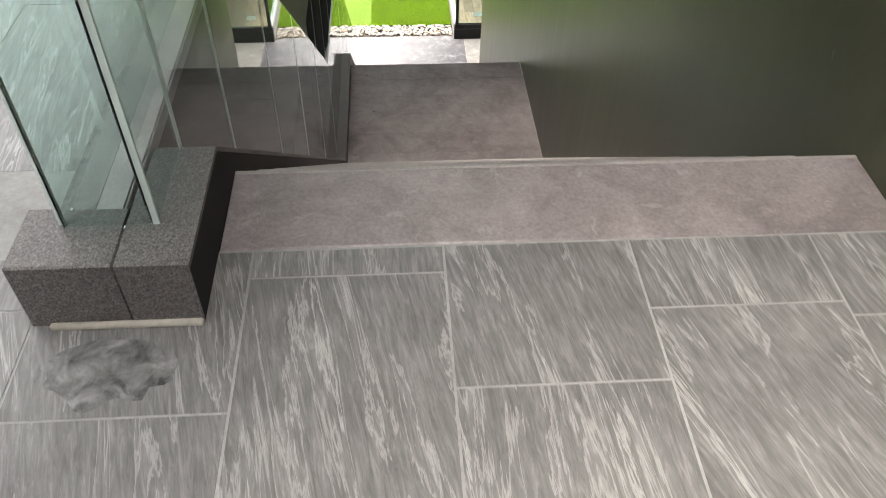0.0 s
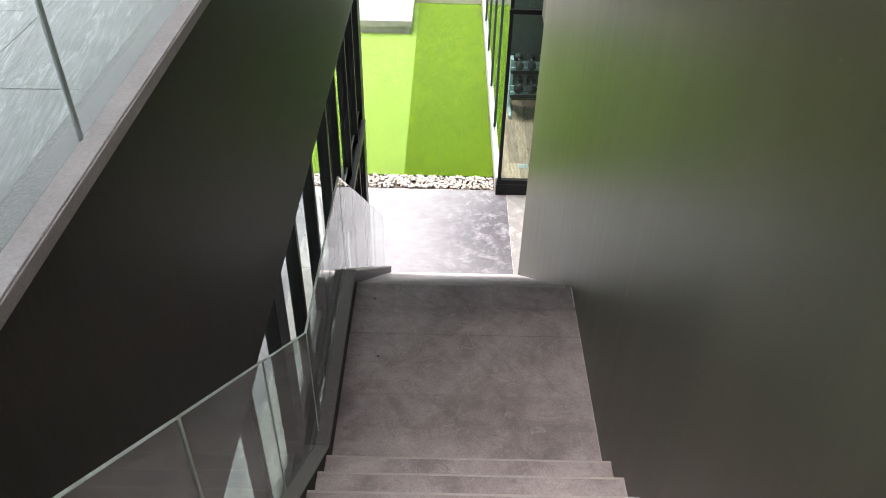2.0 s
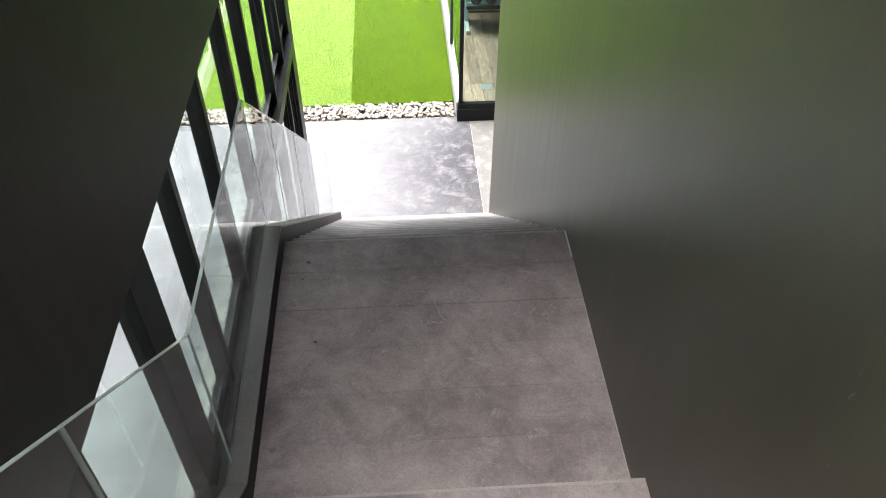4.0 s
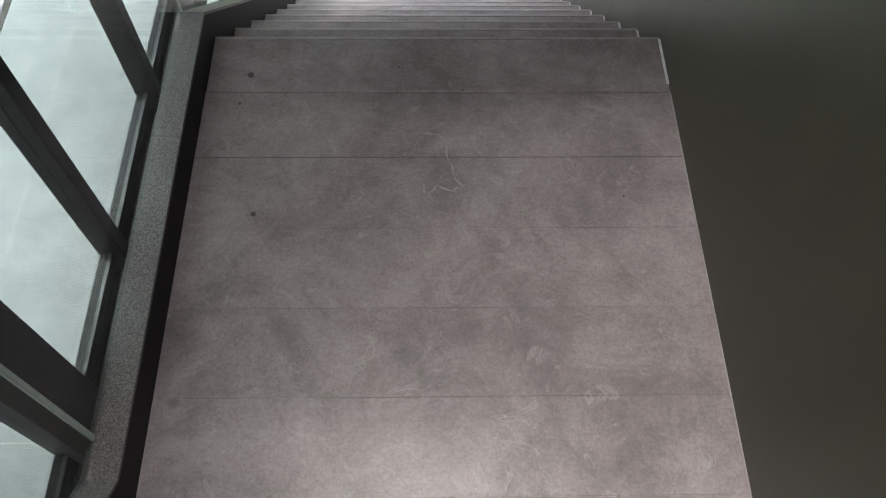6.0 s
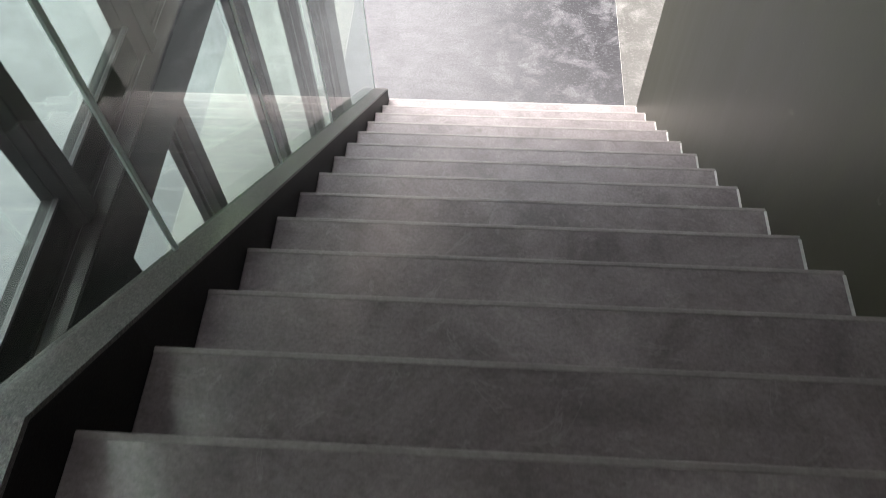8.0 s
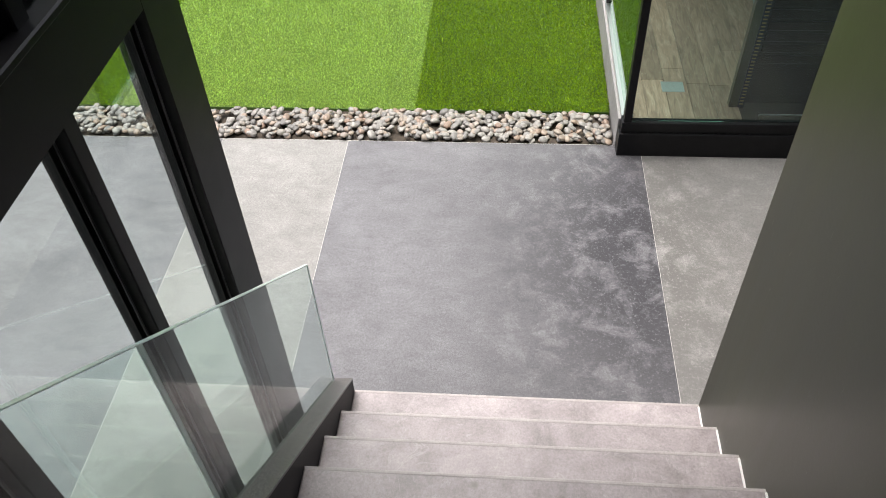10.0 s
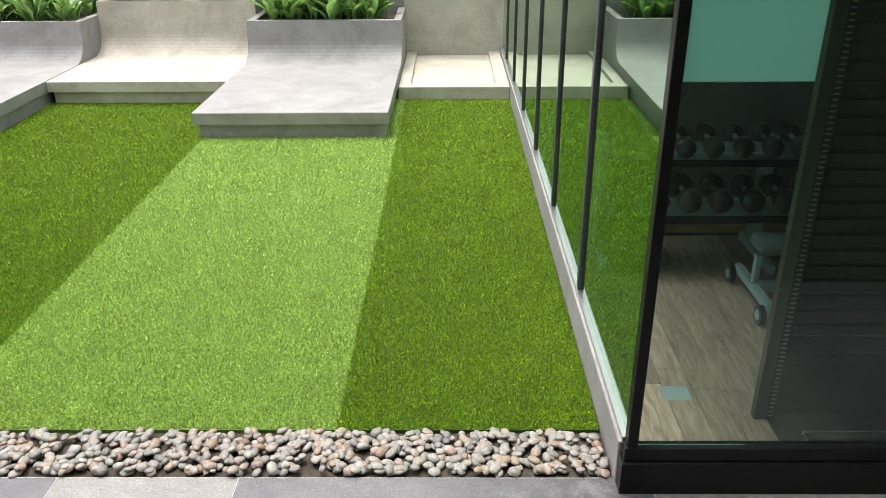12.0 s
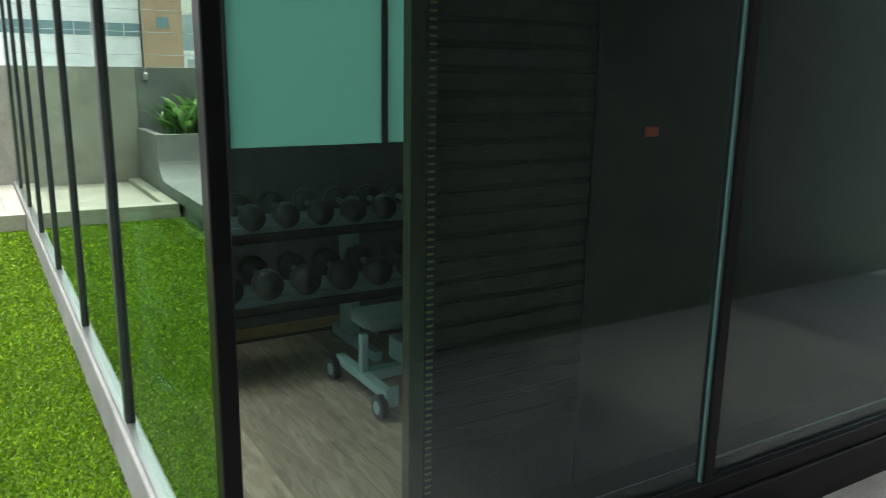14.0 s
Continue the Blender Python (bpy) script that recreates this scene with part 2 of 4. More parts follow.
def pebble_mat():
    m = mat("pebble", (0.4, 0.37, 0.33), 0.5)
    oi = m.node_tree.nodes.new("ShaderNodeObjectInfo")
    g = m.node_tree.nodes.new("ShaderNodeNewGeometry")
    a = m.node_tree.nodes.new("ShaderNodeMath")
    a.operation = "ADD"
    wire(m, oi.outputs["Random"], a.inputs[0])
    wire(m, g.outputs["Random Per Island"], a.inputs[1])
    fr = m.node_tree.nodes.new("ShaderNodeMath")
    fr.operation = "FRACT"
    wire(m, a.outputs[0], fr.inputs[0])
    c = ramp(m, fr.outputs[0], [(0.0, (0.12, 0.114, 0.108)), (0.3, (0.22, 0.207, 0.188)), (0.5, (0.25, 0.205, 0.16)), (0.6, (0.21, 0.14, 0.1)), (0.72, (0.29, 0.275, 0.25)), (1.0, (0.16, 0.153, 0.142))])
    n = ramp(m, noise_tex(m, world_coords(m), 80, 4, 0.6), [(0.3, (0.8,) * 3), (0.7, (1.15,) * 3)])
    wire(m, mix(m, 1.0, c, n, "MULTIPLY"), bsdf(m).inputs["Base Color"])
    return m


M_TILE = veined_tile()
M_GROUT = surface("grout", (0.27, 0.27, 0.265), (0.37, 0.37, 0.36), 0.85)
M_JOINT = surface("paving_joint", (0.3, 0.29, 0.27), (0.5, 0.49, 0.46), 0.85)
M_STEP = cement_step()
M_NOSE = surface("worn_highlit_nosing", (0.29, 0.262, 0.255), (0.38, 0.348, 0.336), 0.45, 9.0, 120, 0.2)
M_PLASTER = surface("pale_plaster", (0.4, 0.37, 0.37), (0.5, 0.47, 0.47), 0.6, 6.0, 120, 0.2)
M_SCUFF = surface("pale_scuff", (0.31, 0.278, 0.273), (0.39, 0.352, 0.346), 0.5, 30, 150, 0.1)
M_STAIN = surface("drip_stain", (0.06, 0.05, 0.048), (0.11, 0.095, 0.09), 0.5, 40, 200, 0.2)
M_DAMP = surface("damp_stain", (0.02, 0.02, 0.02), (0.27, 0.27, 0.27), 0.35, 19.0, 90, 0.2)
M_SEAL = surface("sealant", (0.6, 0.6, 0.58), (0.75, 0.75, 0.73), 0.6)
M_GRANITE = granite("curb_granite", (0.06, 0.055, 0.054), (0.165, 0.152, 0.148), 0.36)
# curb sides and stair core: the capping's speckle at about a tenth of its values
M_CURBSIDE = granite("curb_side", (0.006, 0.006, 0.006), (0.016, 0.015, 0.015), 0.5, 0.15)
M_GLASS = glass("rail_glass", (0.83, 0.945, 0.915), ior=1.3)
M_PANE = glass("window_glass", (0.86, 0.95, 0.92))
M_GYMGLASS = glass("gym_glass", (0.75, 0.985, 0.96))
M_SIDEGLASS = glass("side_glass", (0.36, 0.55, 0.47))
film = node(M_SIDEGLASS, "ShaderNodeBsdfGlossy", Color=(0.62, 0.86, 0.66, 1), Roughness=0.0)
coat = node(M_SIDEGLASS, "ShaderNodeMixShader", Fac=0.38)
wire(M_SIDEGLASS, bsdf(M_SIDEGLASS).outputs[0], coat.inputs[1])
wire(M_SIDEGLASS, film.outputs[0], coat.inputs[2])
wire(M_SIDEGLASS, coat.outputs[0], M_SIDEGLASS.node_tree.nodes["Material Output"].inputs["Surface"])
# pale diffuse mix stands in for the veiling sky reflection on the front glass
veil_glare = node(M_GYMGLASS, "ShaderNodeBsdfDiffuse", Color=(0.72, 0.9, 0.87, 1))
haze = node(M_GYMGLASS, "ShaderNodeMixShader", Fac=0.03)
wire(M_GYMGLASS, ramp(M_GYMGLASS, noise_tex(M_GYMGLASS, world_coords(M_GYMGLASS, (1, 1, 0.5)), 2.2, 8, 0.7, 0.8), [(0.35, (0.002,) * 3), (0.75, (0.009,) * 3)]), haze.inputs[0])
wire(M_GYMGLASS, bsdf(M_GYMGLASS).outputs[0], haze.inputs[1])
wire(M_GYMGLASS, veil_glare.outputs[0], haze.inputs[2])
wire(M_GYMGLASS, haze.outputs[0], M_GYMGLASS.node_tree.nodes["Material Output"].inputs["Surface"])
M_EDGE = mat("glass_edge", (0.68, 0.79, 0.75), 0.2)
M_WALL = wall_paint()
M_DARKWALL = surface("dark_plaster", (0.03, 0.0275, 0.024), (0.06, 0.055, 0.047), 0.48, 2.2, 40, 0.1, 0.4, 0, (1, 2, 0.35))
M_WHITE = surface("ceiling_paint", (0.7, 0.7, 0.68), (0.8, 0.8, 0.78), 0.8)
M_FRAME = surface("black_aluminium", (0.006, 0.006, 0.007), (0.011, 0.011, 0.012), 0.36, 8, 120, 0.05, 0.22)
M_SLIM = surface("slim_grey_aluminium", (0.03, 0.032, 0.034), (0.05, 0.053, 0.056), 0.34, 8, 120, 0.05, 0.5)
M_STEEL = mat("brushed_steel", (0.5, 0.51, 0.5), 0.34, 1.0)
M_PAVE_D = paving_stone("pave_dark", (0.085, 0.083, 0.09), (0.142, 0.14, 0.149), (0.022, 0.021, 0.026))
M_PAVE_L = paving_stone("pave_light", (0.155, 0.15, 0.143), (0.23, 0.223, 0.213), (0.1, 0.096, 0.09))
M_CONC_L = surface("concrete_light", (0.33, 0.305, 0.255), (0.46, 0.43, 0.37), 0.8, 2.4, 45, 0.7)
M_CONC_D = surface("concrete_dark", (0.185, 0.179, 0.176), (0.28, 0.271, 0.266), 0.72, 2.4, 60, 0.5)
M_PEB = pebble_mat()
M_SOIL = surface("soil", (0.03, 0.024, 0.018), (0.07, 0.055, 0.04), 0.95, 20, 150, 0.8)
M_TURF_D = turf("turf_dark", (0.1, 0.17, 0.001), (0.325, 0.525, 0.003), (0.42, 0.48, 0.02))
M_TURF_L = turf("turf_light", (0.27, 0.39, 0.065), (0.56, 0.73, 0.2), (0.62, 0.7, 0.25))
M_THATCH = surface("turf_backing", (0.03, 0.07, 0.008), (0.06, 0.12, 0.015), 0.9, 12, 150, 0.5)
M_THATCH_L = surface("turf_backing_pale", (0.08, 0.15, 0.03), (0.14, 0.24, 0.06), 0.9, 12, 150, 0.5)
M_LEAF = leaf_mat("leaf", (0.05, 0.13, 0.03), (0.27, 0.46, 0.12))
M_BARK = surface("bark", (0.16, 0.11, 0.07), (0.32, 0.23, 0.15), 0.85, 14, 90, 0.6)
M_PLANK = plank_floor()
M_RUBBER = surface("black_rubber", (0.02, 0.021, 0.022), (0.04, 0.041, 0.042), 0.34, 20, 200, 0.2)
M_BLACKSTEEL = surface("black_steel", (0.016, 0.016, 0.018), (0.028, 0.028, 0.03), 0.4, 8, 120, 0.05, 0.3)
M_GREYSTEEL = surface("grey_powder_coat", (0.32, 0.4, 0.41), (0.4, 0.48, 0.49), 0.4, 10, 120, 0.05)
M_VINYL = surface("grey_vinyl", (0.11, 0.14, 0.145), (0.17, 0.2, 0.205), 0.42, 10, 160, 0.2)
M_BOARD = frosted("frosted_pane", (0.42, 0.61, 0.54))
M_BROWN = surface("dark_brown_panel", (0.028, 0.024, 0.018), (0.05, 0.041, 0.031), 0.45, 3, 60, 0.1, 0.2)
M_DARKGREY = surface("dark_grey_paint", (0.085, 0.081, 0.079), (0.125, 0.12, 0.117), 0.6, 3, 60, 0.1, 0.3)
M_TEAL = mat("green_glass_edge", (0.13, 0.24, 0.22), 0.25)
M_BRONZE = mat("bronze_anodised", (0.1, 0.1, 0.066), 0.32, 0.9)
M_BRASS = mat("worn_brass", (0.26, 0.2, 0.08), 0.4, 0.7)
M_SKIRT = surface("oak_skirting", (0.3, 0.19, 0.07), (0.42, 0.27, 0.1), 0.5, 6, 80, 0.1)
M_PLATE = mat("steel_plate", (0.7, 0.72, 0.72), 0.35, 0.8)
M_FAR = surface("far_white", (0.78, 0.78, 0.78), (0.87, 0.87, 0.87), 0.8, 0.05, 1)
M_FARG = mat("far_glass", (0.2, 0.29, 0.31), 0.2)
M_FARW = mat("far_window", (0.42, 0.46, 0.48), 0.3)
M_FARO = surface("far_ochre", (0.45, 0.3, 0.2), (0.52, 0.36, 0.25), 0.8, 0.05, 1)
M_FARH = surface("far_hill", (0.1, 0.13, 0.14), (0.16, 0.19, 0.2), 0.9, 0.01, 1)
M_RED = mat("red_box", (0.45, 0.06, 0.03), 0.4)
M_CITY = surface("city_ground", (0.25, 0.25, 0.25), (0.35, 0.35, 0.34), 0.9, 0.05, 1)


# ---- mesh helpers ----
def box(bm, x0, x1, y0, y1, z0, z1, bev=0.0, seg=1):
    r = bmesh.ops.create_cube(bm, size=1.0, matrix=Matrix.LocRotScale(((x0 + x1) / 2, (y0 + y1) / 2, (z0 + z1) / 2), None, (x1 - x0, y1 - y0, z1 - z0)))
    if bev:
        es = {e for v in r["verts"] for e in v.link_edges}
        bmesh.ops.bevel(bm, geom=list(es), offset=bev, segments=seg, affect="EDGES", profile=0.5)
    return bm


def boxes(*specs, bev=0.0, seg=1):
    bm = bmesh.new()
    for s in specs:
        one = bmesh.new()
        box(one, *s, bev=bev, seg=seg)
        me = bpy.data.meshes.new("t")
        one.to_mesh(me)
        one.free()
        bm.from_mesh(me)
        bpy.data.meshes.remove(me)
    return bm


def prism(bm, profile, axis, a, b):
    """Extrudes a closed profile of pairs along x (pairs are y, z) or y (pairs are x, z)."""
    put = (lambda p, c: (c, p[0], p[1])) if axis == "x" else (lambda p, c: (p[0], c, p[1]))
    lo = [bm.verts.new(put(p, a)) for p in profile]
    hi = [bm.verts.new(put(p, b)) for p in profile]
    n = len(profile)
    bm.faces.new(lo), bm.faces.new(hi[::-1])
    for i in range(n):
        bm.faces.new((lo[i], hi[i], hi[(i + 1) % n], lo[(i + 1) % n]))
    bmesh.ops.recalc_face_normals(bm, faces=bm.faces)
    return bm


def cyl(bm, p, q, r, r2=None, seg=12):
    p, q = Vector(p), Vector(q)
    d = q - p
    m = Matrix.Translation((p + q) / 2) @ d.to_track_quat("Z", "Y").to_matrix().to_4x4()
    bmesh.ops.create_cone(bm, cap_ends=True, segments=seg, radius1=r, radius2=r if r2 is None else r2, depth=d.length, matrix=m)
    return bm


def mesh(name, bm, material, smooth=False):
    me = bpy.data.meshes.new(name)
    bm.to_mesh(me)
    bm.free()
    me.materials.append(material)
    if smooth:
        for p in me.polygons:
            p.use_smooth = True
    return me


def part(name, bm, material, parent=None, label="", smooth=False):
    ob = new(name, mesh(name, bm, material, smooth))
    ob.parent = parent
    if label:
        ob["label"] = label
    return ob


def thing(name, at=(0, 0, 0), label="", category="", group="", kind=""):
    ob = new(name)
    ob.location = at
    ob.empty_display_size = 0.1
    return tagged(ob, label, category, group, kind)


def under(ob, parent):
    """Hangs a part that was built in world places under a thing that stands elsewhere."""
    ob.parent = parent
    ob.matrix_parent_inverse = Matrix.Translation(parent.location).inverted()
    return ob


def structure(name, bm, material, label="", category="", smooth=False):
    return tagged(part(name, bm, material, None, "", smooth), label, category, "", "structure")


# ---- measures of the plan ----
R = 0.18725
T1, T2 = 0.23326, 0.2276
A0, B0 = -7.5895, -2.9586
FLOOR, LAND = 28 * R, 14 * R
W = 1.505
A13 = A0 + 13 * T1
GX, GY = 1.355, 1.945
PAR_Y, PAR_Z = 11.05, 1.57
FX = -0.21

# ---- large structure ----
floor_upper = structure("floor_upper", boxes((-9, -0.33, -16, -3.2, FLOOR - 0.2, FLOOR - 0.0012), (-0.33, W, -16, -7.8525, FLOOR - 0.2, FLOOR - 0.0012)), M_GROUT, "upper floor of veined grey stone tiles", "floor")
wall_right = structure("wall_right", boxes((W, W + 0.22, -16, 0.0, -0.3, 7.6)), M_WALL, "taupe satin-painted plaster wall beside the stairs", "wall")
wall_left = structure("wall_left", boxes((FX - 0.12, FX, -8.04, -0.17, 3.715, FLOOR - 0.19), (-0.249, FX, -7.88, -3.2, FLOOR - 0.19, FLOOR + 0.0555)), M_DARKWALL, "dark plaster wall below the upper floor", "wall")
structure("wall_under", boxes((FX - 0.12, FX, -8.04, -5.5, -0.3, 3.715)), M_DARKWALL, "dark plaster wall under the upper floor", "wall")
structure("wall_back", boxes((-9, W + 0.22, -16.2, -16, FLOOR - 0.2, 7.6)), M_WALL, "plain plaster wall at the end of the upper hall", "wall")
# two unseen roof openings, added to light the hall floor and landing
added_roof_lights = ((-10.0, -7.6), (-5.75, -3.4))
xa, xb = 0.0, 1.15
roof = [(-1.75, xa, -16.2, 0.0, 7.6, 7.8), (xb, W + 0.22, -16.2, 0.0, 7.6, 7.8), (xa, xb, -16.2, -10.0, 7.6, 7.8), (xa, xb, -7.6, -5.75, 7.6, 7.8), (xa, xb, -3.4, 0.0, 7.6, 7.8)]
shaft = []
# deep unseen shafts, added so the openings throw a narrower light
for ya, yb in added_roof_lights:
    shaft += [(xa - 0.1, xa - 0.002, ya, yb, 7.802, 9.4), (xb + 0.002, xb + 0.1, ya, yb, 7.802, 9.4), (xa - 0.1, xb + 0.1, ya - 0.1, ya - 0.002, 7.802, 9.4), (xa - 0.1, xb + 0.1, yb + 0.002, yb + 0.1, 7.802, 9.4)]
structure("added_roof_shaft", boxes(*shaft), M_WALL, "unseen taupe shafts added to narrow the light of two added roof openings", "shaft")
# unseen wall, added to keep low sky light off the right stair wall
structure("hall_sky_block", boxes((-4.9, -4.7, -16, -0.2, FLOOR - 0.2, 9.4)), M_WHITE, "unseen white wall added to block low sky from the stairs", "wall")
structure("ceiling", boxes(*roof), M_WHITE, "white painted ceiling over the upper hall with two added, unseen roof openings", "ceiling")
structure("wall_front", boxes((-3.2, FX - 0.12, -0.2, 0.0, 3.715, FLOOR), (FX - 0.12, W, -0.2, 0.0, 3.715, 7.6), (W + 0.22, 8.0, -0.2, 0.0, -0.03, 7.6)), M_WALL, "taupe plaster front wall of the building", "wall")
# unseen soffit, added to keep the roof light off the lower treads
structure("ceiling_lower", boxes((FX, W, -3.35, -0.202, FLOOR - 0.2, FLOOR)), M_DARKWALL, "unseen dark soffit added to block roof light over the lower flight", "ceiling")
# out-of-view slab, added to shade the paving and darken the gym front's reflection
structure("canopy", boxes((1.6, 7.6, 0.002, 0.95, 3.0, 3.25)), M_DARKWALL, "unseen dark canopy added to shade the paving and the gym glass", "canopy")
ground = structure("ground", boxes((-400, 400, -400, 900, -12.2, -12.0)), M_CITY, "pale grey city ground far below the terrace", "ground")
slab = structure("terrace_slab", boxes((-9, 12, -9, PAR_Y + 0.2, -0.5, -0.03)), M_PAVE_D, "concrete slab under the terrace", "floor")

# steps, each a block with a worn nosing, its edge highlight coloured in
stairs = thing("staircase", (0, A0, 0), "two flights of brown-grey cement-tile steps with a landing", "stairs", "", "structure")


def step_block(y0, y1, z):
    return boxes((0.0, W, y0, y1, z - R - 0.03, z), bev=0.006, seg=2)


def nosing(y, z):
    under(part("nosing", boxes((0.001, W - 0.001, y - 0.012, y + 0.0015, z - 0.014, z + 0.0012), bev=0.0025, seg=2), M_NOSE, None, "worn step edge, its highlight put into the paler colour"), stairs)


for k in range(14):
    nosing(A0 + k * T1, FLOOR - k * R)
    nosing(B0 + k * T2, LAND - k * R)
    under(part("sealant", boxes((W - 0.008, W - 0.0005, B0 + (k - 1) * T2 + 0.02, B0 + k * T2 - 0.013, LAND - k * R, LAND - k * R + 0.004)), M_SEAL, None, "white sealant bead along the wall"), stairs)
    if k:
        under(part("step", step_block(A0 + (k - 1) * T1 - 0.02, A0 + k * T1, FLOOR - k * R), M_STEP), stairs)
    under(part("step", step_block(B0 + (k - 1) * T2 - 0.02 if k else -3.199, B0 + k * T2, LAND - k * R), M_STEP), stairs)
under(part("step", boxes((0.0, W, -7.852, A0, FLOOR - R - 0.03, FLOOR), bev=0.006, seg=2), M_STEP), stairs)
ys = [-3.2, -3.455, -3.71, -3.965, -4.22, -4.475, A13 - 0.02]
for y1, y0 in zip(ys, ys[1:]):
    under(part("landing_slab", boxes((0.0, W, y0, y1 - (0.003 if y1 == -3.455 else 0.0016 if y1 == -3.2 else 0.0005), LAND - 0.003, LAND), bev=0.0008), M_STEP), stairs)
under(part("landing_bed", boxes((0.0, W, A13 - 0.02, -3.2, LAND - 0.06, LAND - 0.0028)), M_GRANITE), stairs)
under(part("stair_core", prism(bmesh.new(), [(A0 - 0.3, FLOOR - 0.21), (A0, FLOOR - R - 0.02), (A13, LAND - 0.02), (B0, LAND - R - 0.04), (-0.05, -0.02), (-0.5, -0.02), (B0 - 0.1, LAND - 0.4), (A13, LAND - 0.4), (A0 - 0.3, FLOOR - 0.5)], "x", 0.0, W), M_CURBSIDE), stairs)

under(part("sealant", boxes((W - 0.005, W - 0.0005, A13, -3.2, LAND, LAND + 0.003)), M_NOSE, None, "thin pale bead along the wall"), stairs)
for x, y, r in ((0.137, -3.125, 0.011), (0.115, -3.245, 0.006), (0.83, -3.19, 0.005), (0.2, -3.66, 0.009), (0.62, -3.09, 0.004), (1.3, -3.6, 0.004)):
    spot = cyl(bmesh.new(), (x, y, LAND + 0.0001), (x, y, LAND + 0.0006), r, r * 0.9, 10)
    for v in spot.verts:
        v.co.x += 0.25 * r * noise.noise(v.co * 300)
    under(part("stain", spot, M_STAIN, None, "small dark drip mark"), stairs)

swirl = [(0.70, -3.37), (0.75, -3.365), (0.775, -3.43), (0.785, -3.51), (0.815, -3.56), (0.795, -3.585), (0.745, -3.56), (0.715, -3.585), (0.69, -3.56)]
ribbon = bmesh.new()
edge = []
for i in range(49):
    f = i / 48 * (len(swirl) - 1)
    k = min(int(f), len(swirl) - 2)
    a, b = Vector(swirl[k]), Vector(swirl[k + 1])
    p = a.lerp(b, f - k) + Vector((0.006 * math.sin(f * 5), 0.005 * math.cos(f * 4)))
    d = (b - a).normalized() * (0.0022 + 0.0016 * math.sin(f * 7))
    edge.append((ribbon.verts.new((p.x - d.y, p.y + d.x, LAND + 0.0004)), ribbon.verts.new((p.x + d.y, p.y - d.x, LAND + 0.0004))))
for a, b in zip(edge, edge[1:]):
    ribbon.faces.new((a[0], a[1], b[1], b[0]))
under(part("scuff", ribbon, M_SCUFF, None, "pale looping scuff mark"), stairs)

# ---- curbs and glass railing ----
CH = 0.14
S1, S2 = R / T1, R / T2
railing = thing("glass_railing", (-0.075, A0, FLOOR), "frameless clear glass railing on a dark granite curb beside the stairs", "railing")


def nose2(y):
    return LAND - (y - B0) * S2


curb_line = [(-8.04, FLOOR + 0.16), (-7.70, FLOOR + 0.16), (A13 + 0.10, LAND + CH), (B0 - 0.03, LAND + CH), (0.0, nose2(0.0) + 0.09)]
low_line = [(0.0, 0.0), (-0.3, 0.0), (B0 - 0.1, LAND - 0.35), (A13 + 0.05, LAND - 0.35), (A0 - 0.02, FLOOR - 0.35), (-8.04, FLOOR - 0.2)]
under(part("curb", prism(bmesh.new(), [(y, z - 0.012) for y, z in curb_line] + low_line, "x", -0.088, 0.0), M_CURBSIDE, None, "near-black speckled curb side"), railing)
for (ya, za), (yb, zb) in zip(curb_line, curb_line[1:]):
    under(part("curb_cap", prism(bmesh.new(), [(ya, za - 0.012), (yb, zb - 0.012), (yb, zb), (ya, za)], "x", -0.09 if ya > -8 else -0.132, 0.002), M_GRANITE, None, "speckled granite capping"), railing)
under(part("curb_cap", boxes((-0.132, 0.001, -8.044, -8.0401, FLOOR - 0.012, FLOOR + 0.16)), M_GRANITE), railing)
under(part("curb_cap", boxes((-0.33, -0.134, -8.04, -7.88, FLOOR - 0.012, FLOOR + 0.16), bev=0.004), M_GRANITE), railing)
under(part("curb_cap", boxes((-0.33, -0.25, -7.88, -3.2, FLOOR - 0.012, FLOOR + 0.075), bev=0.002), M_GRANITE), railing)
under(part("curb_cap", boxes((-0.2498, -0.19, -7.88, -3.2, FLOOR + 0.0557, FLOOR + 0.077), bev=0.002), M_PLASTER), railing)
under(part("curb_face", boxes((-0.1898, -0.185, -7.88, -3.2, FLOOR + 0.036, FLOOR + 0.074), (-0.209, -0.1902, -7.88, -3.2, FLOOR + 0.036, FLOOR + 0.055), bev=0.002), M_PLASTER, None, "grey plaster edge of the slab"), railing)
under(part("sealant", boxes((-0.29, 0.0, -8.055, -8.041, FLOOR - 0.001, FLOOR + 0.012), bev=0.003), M_CONC_L, None, "pale sealant line at the curb foot"), railing)


def pane_yz(name, pts, x, thick, material, parent):
    return under(part(name, prism(bmesh.new(), pts, "x", x - thick / 2, x + thick / 2), material), parent)


def rail_panel(ya, yb, low, high):
    """One clear pane between two joints; low and high give its foot and top at a place."""
    g = 0.004
    ya, yb = ya + g, yb - g
    p = pane_yz("glass_panel", [(ya, low(ya)), (yb, low(yb)), (yb, high(yb)), (ya, high(ya))], -0.075, 0.012, M_GLASS, railing)
    top = prism(bmesh.new(), [(ya, high(ya) + 0.0005), (yb, high(yb) + 0.0005), (yb, high(yb) + 0.003), (ya, high(ya) + 0.003)], "x", -0.081, -0.069)
    e = part("polished_edge", top, M_EDGE, None, "grey-green polished glass edge")
    e.parent = p
    for y in (ya, yb):
        s = part("polished_edge", boxes((-0.081, -0.069, y - 0.0035, y + 0.0035, low(y), high(y))), M_EDGE)
        s.parent = p
    return p


def foot1(y):
    return FLOOR + 0.158 + (y + 7.70) * (LAND + CH - FLOOR - 0.16) / (A13 + 0.10 + 7.70)


def foot2(y):
    return LAND + CH + (y - B0 + 0.03) * (nose2(0) + 0.09 - LAND - CH) / (0.03 - B0) - 0.002


